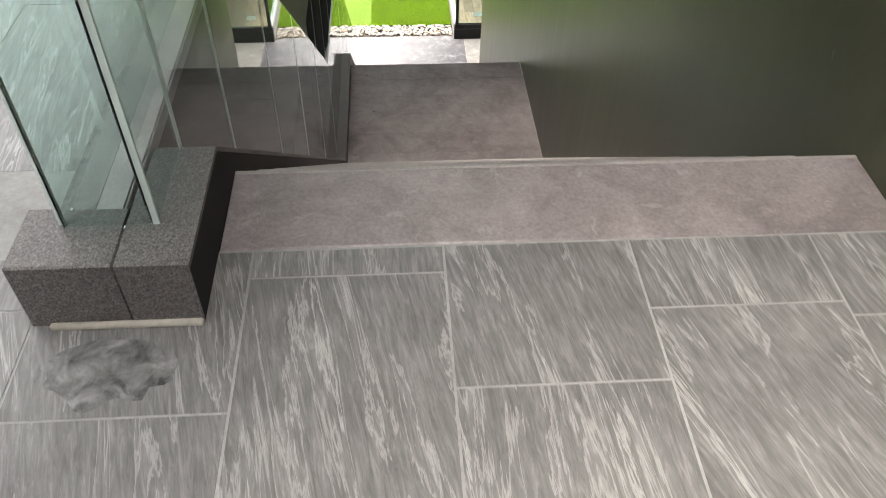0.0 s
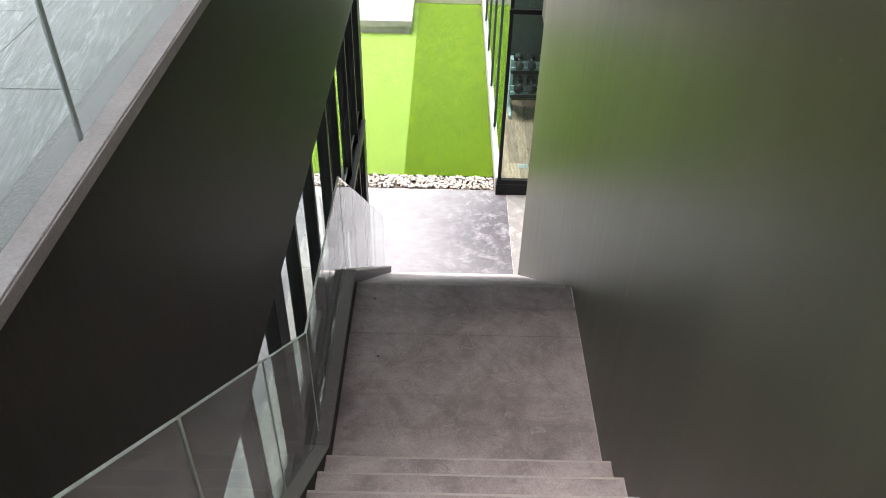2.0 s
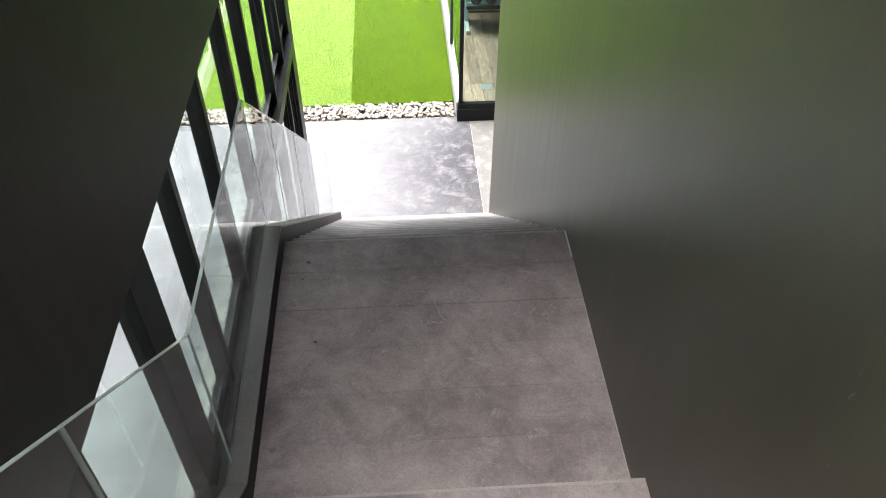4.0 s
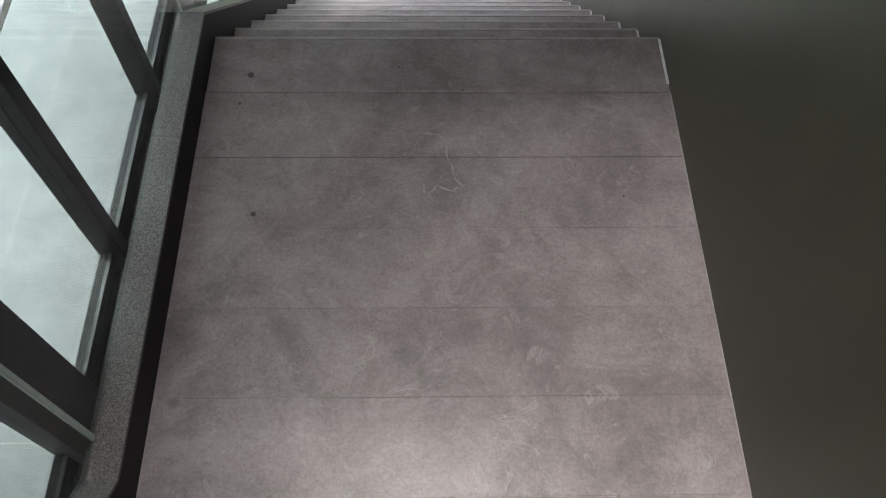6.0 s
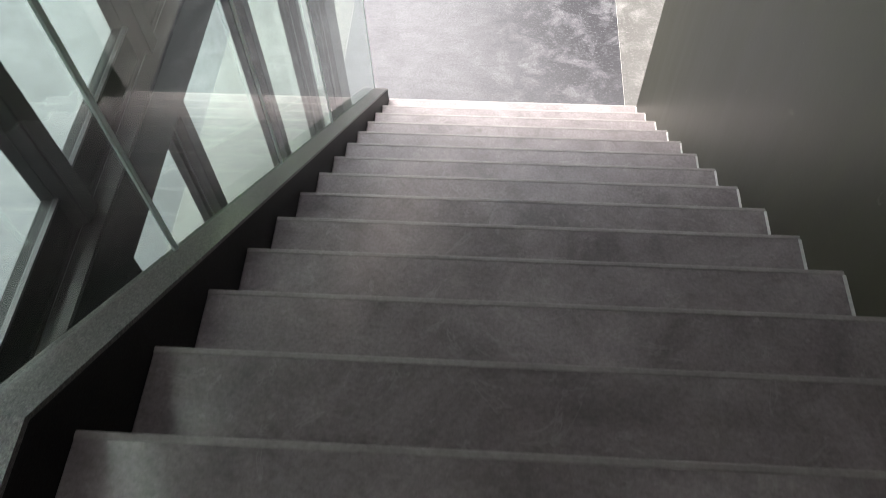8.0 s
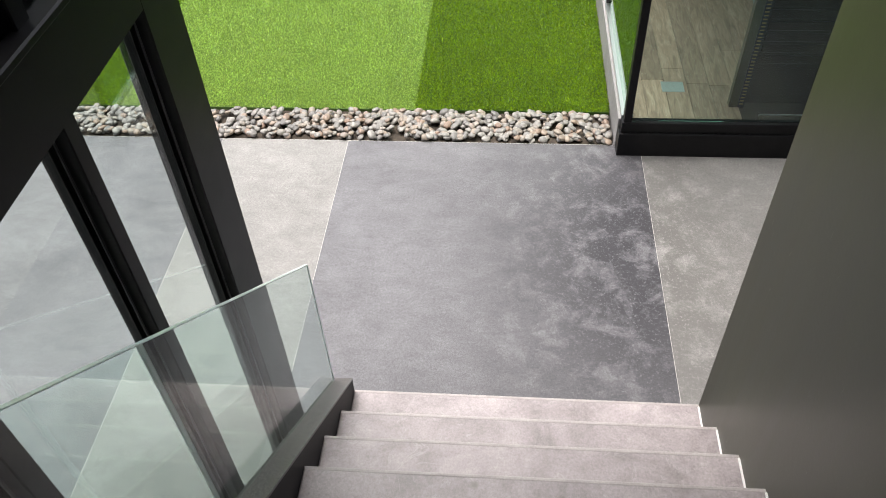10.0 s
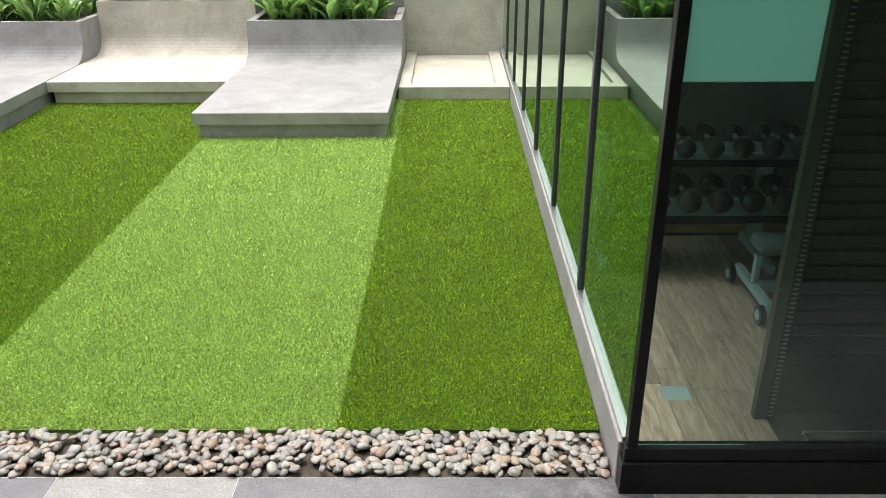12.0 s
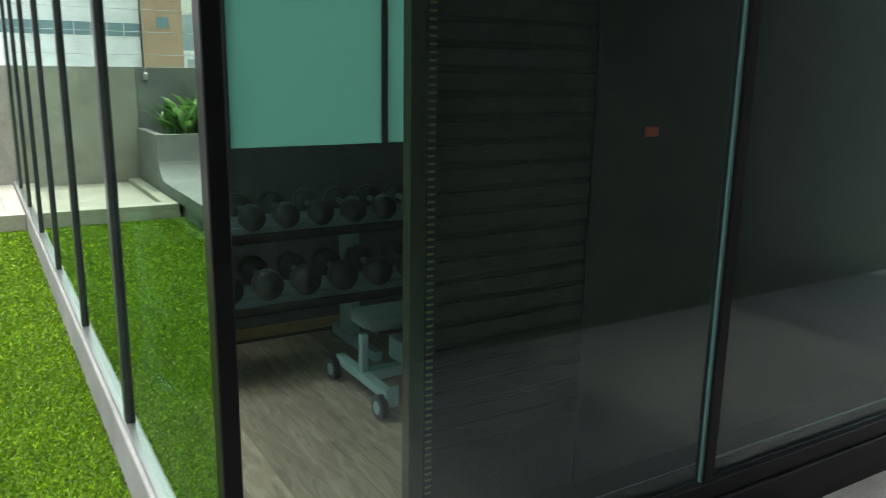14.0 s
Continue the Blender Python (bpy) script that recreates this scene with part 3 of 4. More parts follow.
RT0, RT1, RT2 = FLOOR + 0.92, LAND + 0.895, 1.02
Y1, Y2 = -4.36, B0 - 0.02


def top1(y):
    return RT0 + (y + 7.70) * (RT1 - RT0) / (Y1 + 7.70)


def top2(y):
    return RT1 + (y - Y2) * (RT2 - RT1) / (-0.014 - Y2)


rail_panel(-7.935, -7.70, lambda y: FLOOR + 0.158, lambda y: RT0)
for ya, yb in ((-7.70, -7.26), (-7.26, -6.55), (-6.55, -5.83), (-5.83, -5.1), (-5.1, Y1)):
    rail_panel(ya, yb, foot1, top1)
rail_panel(Y1, Y2, lambda y: LAND + CH - 0.002, lambda y: RT1)
for ya, yb in ((Y2, -2.435), (-2.435, -1.726), (-1.726, -1.05), (-1.05, -0.03)):
    rail_panel(ya, yb, foot2, top2)
for ya, yb in ((-7.93, -6.75), (-6.75, -5.55), (-5.55, -4.35), (-4.35, -3.2)):
    ya, yb = ya + 0.004, yb - 0.004
    low = FLOOR + 0.073
    foot = [(ya, low), (yb, low)] if ya > -7.8 else [(ya, FLOOR + 0.157), (-7.874, FLOOR + 0.157), (-7.874, low), (yb, low)]
    pane_yz("glass_panel", foot + [(yb, RT0), (ya, RT0)], -0.25, 0.012, M_GLASS, railing)
    for y in (ya, yb):
        under(part("polished_edge", boxes((-0.256, -0.244, y - 0.004, y + 0.004, FLOOR + 0.157 if y < -7.8 else low, RT0)), M_EDGE), railing)
under(part("glass_panel", boxes((-0.244, -0.083, -7.941, -7.929, FLOOR + 0.158, RT0)), M_GLASS), railing)

blotch = bmesh.new()
bmesh.ops.create_circle(blotch, cap_ends=True, segments=40, radius=1.0)
for v in blotch.verts:
    w = 1 + 0.35 * noise.noise(v.co * 2.3)
    v.co = Vector((-0.16 + v.co.x * 0.12 * w, -8.155 + v.co.y * 0.075 * w, FLOOR + 0.0004))
tagged(part("damp_stain", blotch, M_DAMP), "dark damp stain on the tile at the curb foot", "stain", "", "structure")

# ---- glazed wall beside the stairs ----
facade = thing("window_1", (FX - 0.06, -2.0, 0), "tall black-framed window wall with clear panes", "window", "", "structure")
mullions = [(-0.785, -0.735), (-1.33, -1.28), (-1.97, -1.92), (-2.46, -2.41), (-3.11, -3.06), (-3.73, -3.68), (-4.33, -4.14), (-4.95, -4.9), (-5.5, -5.45)]
under(part("window_frame", boxes((FX - 0.1, FX, -0.33, -0.13, -0.02, 3.715), bev=0.004), M_FRAME, None, "thick black aluminium corner post"), facade)
for a, b in mullions:
    under(part("mullion", boxes((FX - 0.08, FX, a, b, -0.02, 3.715), bev=0.003), M_FRAME), facade)
under(part("transom", boxes((FX - 0.09, FX + 0.002, -5.45, -0.33, 2.22, 2.41), bev=0.003), M_FRAME), facade)
under(part("transom_cap", boxes((FX - 0.02, FX + 0.03, -5.45, -0.33, 2.4102, 2.43), bev=0.004), M_FRAME, None, "black metal sill ledge"), facade)
under(part("sash_rail", boxes((FX - 0.075, FX - 0.047, -5.45, -0.33, 2.411, 2.51), bev=0.003), M_FRAME, None, "black bottom rail of the upper sashes"), facade)
under(part("window_sill", boxes((FX - 0.09, FX + 0.002, -5.45, -0.33, -0.02, 0.08), bev=0.003), M_FRAME), facade)
under(part("sash_bead", boxes((FX - 0.046, FX - 0.03, -5.45, -0.33, 2.5102, 2.517)), M_SLIM, None, "thin grey gasket along the sash rail"), facade)
for a, b in [(-0.33, -0.13)] + mullions:
    for y in (a - 0.034, b):
        if -5.45 < y < -0.2:
            under(part("stile", boxes((FX - 0.07, FX - 0.04, y + (0.0145 if y < a else 0.0005), y + (0.0335 if y < a else 0.0195), 0.08, 2.22), bev=0.002), M_FRAME, None, "slim black sash stile"), facade)
    under(part("gasket", boxes((FX - 0.029, FX - 0.026, a - 0.012, a - 0.006, 0.08, 2.22)), M_SLIM, None, "grey rubber gasket line"), facade)
y1 = -0.33
for a, b in mullions:
    for z0, z1 in ((0.08, 2.22), (2.41, 3.715)):
        pn = under(part("pane", boxes((FX - 0.046, FX - 0.038, b, y1, z0, z1)), M_PANE), facade)
        pn.visible_shadow = False
    y1 = a

# ---- terrace ground ----
paving = structure("pavement", boxes((-9, 12, -9, 2.03, -0.03, -0.0009)), M_JOINT, "terrace paving of large dark and pale slabs", "pavement")
for x0, x1, m in ((-4.8, -3.0, M_PAVE_L), (-3.0, -1.2, M_PAVE_D), (-1.2, -0.372, M_PAVE_L), (-0.372, 1.48, M_PAVE_D), (1.48, 2.5, M_PAVE_L), (2.5, 3.57, M_PAVE_D), (3.57, 5.45, M_PAVE_L), (5.45, 7.3, M_PAVE_D)):
    for y0, y1 in ((-3.6, 2.028), (-9, -3.6)):
        pv = part("paving_slab", boxes((x0 + 0.0014, x1 - 0.0014, y0 + 0.0014, y1 - 0.0014, -0.0013, 0.0), bev=0.0005), m, paving)

turf_specs = (("turf_strip", -4.3, -2.02, M_TURF_D, "deep green artificial turf strip"), ("turf_strip", -2.02, 0.03, M_TURF_L, "pale green artificial turf strip"), ("turf_strip", 0.03, GX - 0.04, M_TURF_D, "deep green artificial turf strip"))
for nm, x0, x1, m, lab in turf_specs:
    rng = np.random.default_rng(int(abs(x0) * 100))
    y0, y1 = 2.365, 9.3
    # blades stand in small stitched tufts, finer rows near the walk
    cells = []
    row = y0
    while row < y1:
        gap = 0.0066 + 0.0019 * (row - y0)
        gx = np.arange(x0, x1, gap)
        cells.append(np.stack([gx, np.full(gx.size, row), np.full(gx.size, gap)], 1))
        row += gap
    cells = np.concatenate(cells)
    per = 3
    tufts = len(cells)
    n = tufts * per
    gap = np.repeat(cells[:, 2], per)
    cells[:, :2] += rng.normal(0, 0.28, (tufts, 2)) * cells[:, 2:3]
    px = np.clip(np.repeat(cells[:, 0], per) + rng.normal(0, 0.22, n) * gap, x0 - 0.005, x1 + 0.005)
    py = np.maximum(np.repeat(cells[:, 1], per) + rng.normal(0, 0.22, n) * gap, y0 + 0.002)
    h = np.repeat(0.009 + 0.009 * rng.random(tufts), per) * (0.7 + 0.6 * rng.random(n)) * (0.8 + 14 * gap)
    wd = 0.21 * gap
    ang = rng.random(n) * math.pi
    lean = (np.repeat(rng.normal(0, 0.4, (tufts, 2)), per, 0) + rng.normal(0, 0.35, (n, 2)) + np.array([0.1, -0.25])) * np.maximum(gap, 0.01)[:, None]
    dx, dy = np.cos(ang) * wd, np.sin(ang) * wd
    z0 = np.full(n, 0.006)
    a = np.stack([px - dx, py - dy, z0], 1)
    b = np.stack([px + dx, py + dy, z0], 1)
    c = np.stack([px + lean[:, 0] + dx * 0.7, py + lean[:, 1] + dy * 0.7, z0 + h], 1)
    d = np.stack([px + lean[:, 0] - dx * 0.7, py + lean[:, 1] - dy * 0.7, z0 + h], 1)
    verts = np.stack([a, b, c, d], 1).reshape(-1, 3)
    faces = np.arange(4 * n).reshape(-1, 4)
    me = bpy.data.meshes.new("turf_strip")
    me.from_pydata(verts.tolist(), [], faces.tolist())
    me.materials.append(m)
    blades = tagged(new("turf_blades", me), lab, "grass", "", "stuff")
    structure(nm, boxes((x0, x1 - 0.001, 2.36, y1, -0.03, 0.008)), M_THATCH if m is M_TURF_D else M_THATCH_L, lab + " backing", "turf")

# ---- pebble strip ----
structure("pebble_bed", boxes((-9, GX - 0.04, 2.032, 2.358, -0.03, -0.012)), M_SOIL, "dark bed under the pebble strip", "ground")


def pebble_mesh(seed):
    rng = random.Random(seed)
    bm = bmesh.new()
    bmesh.ops.create_icosphere(bm, subdivisions=2, radius=1.0)
    for v in bm.verts:
        v.co *= 1 + 0.07 * noise.noise(v.co * 1.1 + Vector((seed * 3.1, 0, 0)))
    return mesh("pebble", bm, M_PEB, True)


pebs = [pebble_mesh(i) for i in range(6)]
rngp = random.Random(4)
strip = thing("pebble_strip", (-1, 2.1, 0), "strip of rounded grey and tan river pebbles", "pebbles", "", "structure")
spots = []
for layer, n in ((0, 760), (1, 800)):
    for i in range(n):
        spots.append((rngp.uniform(-4.2, GX - 0.06), rngp.uniform(2.05, 2.34), layer))
spots.sort(key=lambda s: -s[0])
rest = bmesh.new()
for i, (x, y, layer) in enumerate(spots):
    s = rngp.uniform(0.0165, 0.0265)
    m = Matrix.LocRotScale((x, y, 0.002 + layer * 0.016 + rngp.uniform(0, 0.007)), Euler((rngp.uniform(-0.4, 0.4), rngp.uniform(-0.4, 0.4), rngp.uniform(0, 6.3))), (s * rngp.uniform(1.1, 1.5), s, s * rngp.uniform(0.5, 0.68)))
    if i < 300:
        ob = new("pebble", pebs[i % 6])
        ob.matrix_world = m
        ob.parent = strip
        ob.matrix_parent_inverse = Matrix.Translation(strip.location).inverted()
    else:
        k = len(rest.verts)
        rest.from_mesh(pebs[i % 6])
        rest.verts.ensure_lookup_table()
        for v in rest.verts[k:]:
            v.co = m @ v.co
pr = under(part("loose_pebbles", rest, M_PEB, None, "", True), strip)
pr["kind"] = "stuff"

# ---- parapet, cable railing ----
parapet = thing("parapet", (0, PAR_Y, 0), "concrete parapet wall in pale and dark grey bays", "parapet", "", "structure")
for x0, x1, m in ((-12, -4.3, M_CONC_D), (-4.3, -2.1, M_CONC_L), (-2.1, -0.09, M_CONC_D), (-0.09, 9, M_CONC_L)):
    under(part("bay", boxes((x0 + 0.002, x1 - 0.002, PAR_Y, PAR_Y + 0.18, -0.5, PAR_Z), bev=0.004), m), parapet)
fence = thing("cable_railing", (0, PAR_Y + 0.05, PAR_Z), "slim steel posts with taut horizontal cables on the parapet", "railing")
for x in (-8.85, -7.4, -5.95, -4.5, -3.08, -1.65, -0.205, 1.24, 2.7, 4.15):
    under(part("post", cyl(bmesh.new(), (x, PAR_Y - 0.03, PAR_Z - 0.12), (x, PAR_Y - 0.03, PAR_Z + 0.85), 0.006), M_STEEL), fence)
    under(part("clamp", boxes((x - 0.03, x + 0.03, PAR_Y - 0.05, PAR_Y - 0.001, PAR_Z - 0.16, PAR_Z - 0.07), bev=0.006), M_STEEL, None, "steel bracket"), fence)
for z in (0.15, 0.43, 0.7):
    under(part("cable", cyl(bmesh.new(), (-12, PAR_Y - 0.03, PAR_Z + z), (9, PAR_Y - 0.03, PAR_Z + z), 0.004, seg=8), M_STEEL), fence)

# low ledge between the benches and the glass room
ledge = thing("ledge", (0.65, 9.3, 0), "low pale concrete ledge with a raised rim", "ledge", "", "structure")
under(part("slab", boxes((-0.055, GX - 0.04, 8.82, PAR_Y - 0.002, -0.03, 0.12), bev=0.004), M_CONC_L), ledge)
under(part("rim", boxes((-0.055, 0.09, 9.02, PAR_Y - 0.002, 0.12, 0.17), (-0.055, GX - 0.04, 8.82, 9.02, 0.12, 0.17), (1.15, GX - 0.04, 9.02, PAR_Y - 0.002, 0.12, 0.17), bev=0.004), M_CONC_L), ledge)


# ---- lounge benches with planters ----
def bench(x0, x1, yf, yp, top, m, label):
    """A low lounge slab that sweeps up into a planter wall."""
    b = thing("planter_bench", ((x0 + x1) / 2, (yf + yp) / 2, 0), label, "bench", "benches along the parapet")
    ym = yp - 0.36
    prof = [(yf, 0.165), (yf, 0.285), (yf + 0.006, 0.291), (ym, 0.3)]
    for i in range(1, 9):
        a = i / 8
        prof.append((ym + 0.33 * math.sin(a * math.pi / 2 * 0.96), 0.3 + 0.27 * (1 - math.cos(a * math.pi / 2 * 0.96))))
    prof += [(yp, top), (yp + 0.1, top), (yp + 0.1, 0.165)]
    under(part("seat", prism(bmesh.new(), prof, "x", x0, x1), m), b)
    under(part("plinth", boxes((x0 + 0.04, x1 - 0.04, yf + 0.06, PAR_Y - 0.004, -0.03, 0.164), bev=0.004), m), b)
    under(part("side_wall", boxes((x0, x0 + 0.1, yp + 0.1, PAR_Y - 0.004, 0.165, top), bev=0.003), m), b)
    under(part("side_wall", boxes((x1 - 0.1, x1, yp + 0.1, PAR_Y - 0.004, 0.165, top), bev=0.003), m), b)
    under(part("soil", boxes((x0 + 0.1, x1 - 0.1, yp + 0.1, PAR_Y - 0.004, 0.165, top - 0.08)), M_SOIL, None, "dark potting soil"), b)
    return b


bench(-2.1, -0.06, 7.2, 9.85, 0.81, M_CONC_D, "dark grey concrete lounge bench with a planter behind")
bench(-4.3, -2.105, 8.65, 10.45, 0.99, M_CONC_L, "pale concrete lounge bench with a planter behind")
bench(-6.6, -4.305, 4.6, 9.85, 0.81, M_CONC_D, "dark grey concrete lounge bench at the terrace edge")


def leaf(bm, base, yaw, length, width, rise):
    """One arching lance-shaped leaf, folded along its rib."""
    n = 5
    d = Vector((math.cos(yaw), math.sin(yaw), 0))
    s = Vector((-d.y, d.x, 0))
    rows = []
    for i in range(n + 1):
        t = i / n
        c = Vector(base) + d * length * (0.3 * t + 0.35 * t * t) + Vector((0, 0, rise * (1.25 * t - 0.5 * t * t)))
        w = width * max(0.03, math.sin(math.pi * min(1, 0.12 + 0.88 * t)) ** 0.8 if t > 0.25 else 0.12)
        up = Vector((0, 0, w * 0.35))
        rows.append((bm.verts.new(c - s * w + up), bm.verts.new(c), bm.verts.new(c + s * w + up)))
    for a, b in zip(rows, rows[1:]):
        bm.faces.new((a[0], b[0], b[1], a[1]))
        bm.faces.new((a[1], b[1], b[2], a[2]))


def plant_mesh(seed):
    r = random.Random(seed)
    bm = bmesh.new()
    for i in range(15):
        leaf(bm, (r.uniform(-0.05, 0.05), r.uniform(-0.05, 0.05), 0), r.uniform(0, 6.28), r.uniform(0.2, 0.42), r.uniform(0.028, 0.046), r.uniform(0.22, 0.5))
    return mesh("leaves", bm, M_LEAF, True)


plants = [plant_mesh(i) for i in range(5)]
rp = random.Random(9)
for x0, x1, y0, z, n in ((-1.88, -0.3, 10.02, 0.73, 44), (-4.08, -2.32, 10.6, 0.91, 38), (-6.35, -4.5, 10.02, 0.73, 30)):
    for i in range(n):
        ob = new("foliage_plant", plants[rp.randrange(5)])
        s = rp.uniform(0.95, 1.5)
        ob.matrix_world = Matrix.LocRotScale((rp.uniform(x0, x1), rp.uniform(y0, 10.88), z - 0.005), Euler((0, 0, rp.uniform(0, 6.28))), (s, s, s))
        tagged(ob, "leafy green foliage plant with arching lance-shaped leaves", "plant", "plants in the planters")


def tree(x, y, z, seed):
    r = random.Random(seed)
    t = thing("tree", (x, y, z), "slender young tree with a bare pale trunk", "tree")
    trunk = bmesh.new()
    pts = [Vector((x, y, z)), Vector((x + 0.015, y, z + 0.3)), Vector((x - 0.02, y, z + 0.6)), Vector((x - 0.14, y - 0.02, z + 0.92)), Vector((x - 0.27, y, z + 1.22))]
    rad = [0.046, 0.042, 0.037, 0.032, 0.027]
    for i in range(4):
        cyl(trunk, pts[i], pts[i + 1], rad[i], rad[i + 1], 10)
    tips = []
    for i, (b, o) in enumerate(((pts[3], (0.2, 0.05, 0.42)), (pts[4], (-0.3, 0.1, 0.28)), (pts[4], (-0.12, -0.1, 0.5)), (pts[4], (0.12, 0.1, 0.45)))):
        q = b + Vector(o)
        cyl(trunk, b, q, 0.02, 0.009, 8)
        tips += [b.lerp(q, 0.6), q, q]
        q2 = q + Vector((r.uniform(-0.2, 0.2), r.uniform(-0.2, 0.2), 0.2))
        cyl(trunk, q, q2, 0.009, 0.004, 6)
        tips += [q2, q2]
    under(part("trunk", trunk, M_BARK, None, "", True), t)
    crown = bmesh.new()
    for p in tips:
        for i in range(7):
            leaf(crown, p + Vector((r.uniform(-0.08, 0.08), r.uniform(-0.08, 0.08), r.uniform(-0.06, 0.06))), r.uniform(0, 6.28), r.uniform(0.07, 0.13), 0.022, r.uniform(-0.02, 0.06))
    under(part("crown", crown, M_LEAF, None, "", True), t)


tree(-0.95, 10.4, 0.73, 3)
tree(-3.3, 10.75, 0.91, 7)

# ---- glass gym room ----
gym_top = 3.0
structure("floor_gym", boxes((GX + 0.06, 7.5, GY + 0.06, PAR_Y - 0.002, -0.03, -0.008)), M_BROWN, "base under the gym floor planks", "floor")
structure("ceiling_gym", boxes((GX - 0.03, 7.6, GY - 0.02, 4.86, gym_top, gym_top + 0.25)), M_WHITE, "ceiling of the glass gym room", "ceiling")
structure("wall_gym_back", boxes((GX + 0.06, 7.5, 4.78, 4.85, -0.03, 1.15), (GX + 0.06, 2.2, 4.78, 4.85, 1.15, gym_top - 0.001), (3.165, 3.2, 4.78, 4.85, 1.15, gym_top - 0.001), (5.0, 7.5, 4.78, 4.85, 1.15, gym_top - 0.001)), M_DARKGREY, "dark grey wall behind the dumbbell rack", "wall")
structure("wall_gym_end", boxes((7.5, 7.6, GY, PAR_Y - 0.002, -0.03, gym_top - 0.001)), M_BROWN, "dark end wall of the gym", "wall")
win = thing("window_2", (GX, 6.0, 0), "long glass side wall with slim dark mullions", "window", "", "structure")
under(part("kerb", boxes((GX - 0.035, GX + 0.05, GY + 0.06, PAR_Y - 0.004, -0.03, 0.222), bev=0.004), M_CONC_D, None, "grey metal-clad kerb"), win)
under(part("rail", boxes((GX - 0.02, GX + 0.05, GY + 0.06, PAR_Y - 0.004, 0.222, 0.247), bev=0.002), M_STEEL, None, "bare aluminium bottom rail"), win)
gm = [3.39, 4.72, 6.08, 7.43, 8.78, 10.12]
for y in gm:
    under(part("mullion", boxes((GX - 0.015, GX + 0.033, y - 0.028, y + 0.028, 0.247, gym_top - 0.002), bev=0.004), M_SLIM), win)
ge = [GY + 0.06] + gm + [PAR_Y - 0.01]
for i, (y0, y1) in enumerate(zip(ge, ge[1:])):
    a0 = 0.0 if i == 0 else 0.028
    pn = under(part("pane", boxes((GX + 0.003, GX + 0.013, y0 + a0, y1 - 0.028, 0.247, gym_top - 0.004)), M_SIDEGLASS), win)
    pn.visible_shadow = False
front = thing("window_3", (3.3, GY, 0), "glass front of the gym with black frames", "window", "", "structure")
under(part("plinth", boxes((GX - 0.03, 7.5, GY - 0.02, GY + 0.058, -0.03, 0.165), bev=0.004), M_FRAME, None, "black metal plinth"), front)
under(part("bottom_rail", boxes((GX - 0.02, 7.5, GY - 0.005, GY + 0.058, 0.165, 0.235), bev=0.003), M_FRAME), front)
under(part("transom", boxes((GX - 0.02, 7.5, GY - 0.03, GY - 0.001, 2.61, 2.67), bev=0.003), M_FRAME), front)
for x in (GX - 0.01, 2.985, 4.9):
    under(part("mullion", boxes((x - 0.0, x + 0.045, GY, GY + 0.057, 0.235, gym_top - 0.002), bev=0.003), M_FRAME), front)
for x0, x1 in ((GX + 0.035, 2.985), (3.03, 4.9), (4.945, 7.5)):
    pn = under(part("pane", boxes((x0, x1, GY + 0.024, GY + 0.034, 0.235, gym_top - 0.004)), M_GYMGLASS), front)
    pn.visible_shadow = False

for x in (2.985, 4.9):
    under(part("glass_edge", boxes((x - 0.012, x - 0.002, GY + 0.012, GY + 0.023, 0.236, gym_top - 0.004)), M_TEAL, None, "grey-green polished glass edge"), front)

# column with slotted channel, dark slatted cabinet wall beside it
col = thing("column", (2.2, 2.5, 0), "steel-clad column with a slotted black channel", "column", "", "structure")
under(part("cladding", boxes((2.1, 2.155, 2.46, 2.51, -0.008, gym_top - 0.003), bev=0.002), M_BRONZE), col)
ch = boxes((2.155, 2.197, 2.46, 2.475, -0.008, gym_top - 0.003))
under(part("channel", ch, M_BLACKSTEEL), col)
for i in range(120):
    z = 0.02 + i * 0.0245
    under(part("slot", boxes((2.163, 2.189, 2.4585, 2.4602, z, z + 0.008)), M_BRASS), col)
cab = thing("slatted_screen", (3.2, 2.6, 0), "dark brown slatted screen behind the gym glass", "screen")
under(part("board", boxes((2.157, 6.9, 2.52, 2.6, -0.008, gym_top - 0.003)), M_BROWN), cab)
for i in range(34):
    z = 0.3 + i * 0.078
    under(part("slat", boxes((2.22, 2.88, 2.505, 2.5195, z, z + 0.06), bev=0.004), M_BROWN), cab)

under(part("door_leaf", boxes((2.9, 3.78, 2.508, 2.5195, -0.008, 2.1), bev=0.003), M_BROWN, None, "flat dark brown door leaf"), cab)
under(part("upright_trim", boxes((2.882, 2.898, 2.502, 2.5195, -0.008, gym_top - 0.003), bev=0.002), M_BLACKSTEEL, None, "black upright trim"), cab)
tagged(part("baseboard", boxes((GX + 0.07, 4.2, 4.765, 4.779, 0.0, 0.07), bev=0.003), M_SKIRT), "honey oak skirting behind the dumbbell rack", "baseboard", "", "structure")
ib = thing("window_board", (3.9, 2.1, 0), "dark boxed ledge behind the gym glass", "ledge", "", "structure")
under(part("box", boxes((2.2, 7.5, GY + 0.062, GY + 0.22, -0.008, 0.15), bev=0.003), M_BROWN), ib)
under(part("edge_strip", boxes((2.2, 7.5, GY + 0.222, GY + 0.23, 0.135, 0.153), bev=0.001), M_STEEL, None, "thin steel edge"), ib)

tagged(part("call_box", boxes((3.13, 3.2, 2.488, 2.5045, 1.375, 1.415), bev=0.006), M_RED), "small red call box on the dark screen", "call box")

# pale board on the back wall
bd = thing("window_4", (2.9, 4.8, 1.15), "frosted pale green window above the dumbbell rack", "window", "", "structure")
for x0, x1 in ((2.2, 3.165), (3.2, 5.0)):
    pn = under(part("pane", boxes((x0, x1, 4.80, 4.806, 1.15, gym_top - 0.002)), M_BOARD), bd)

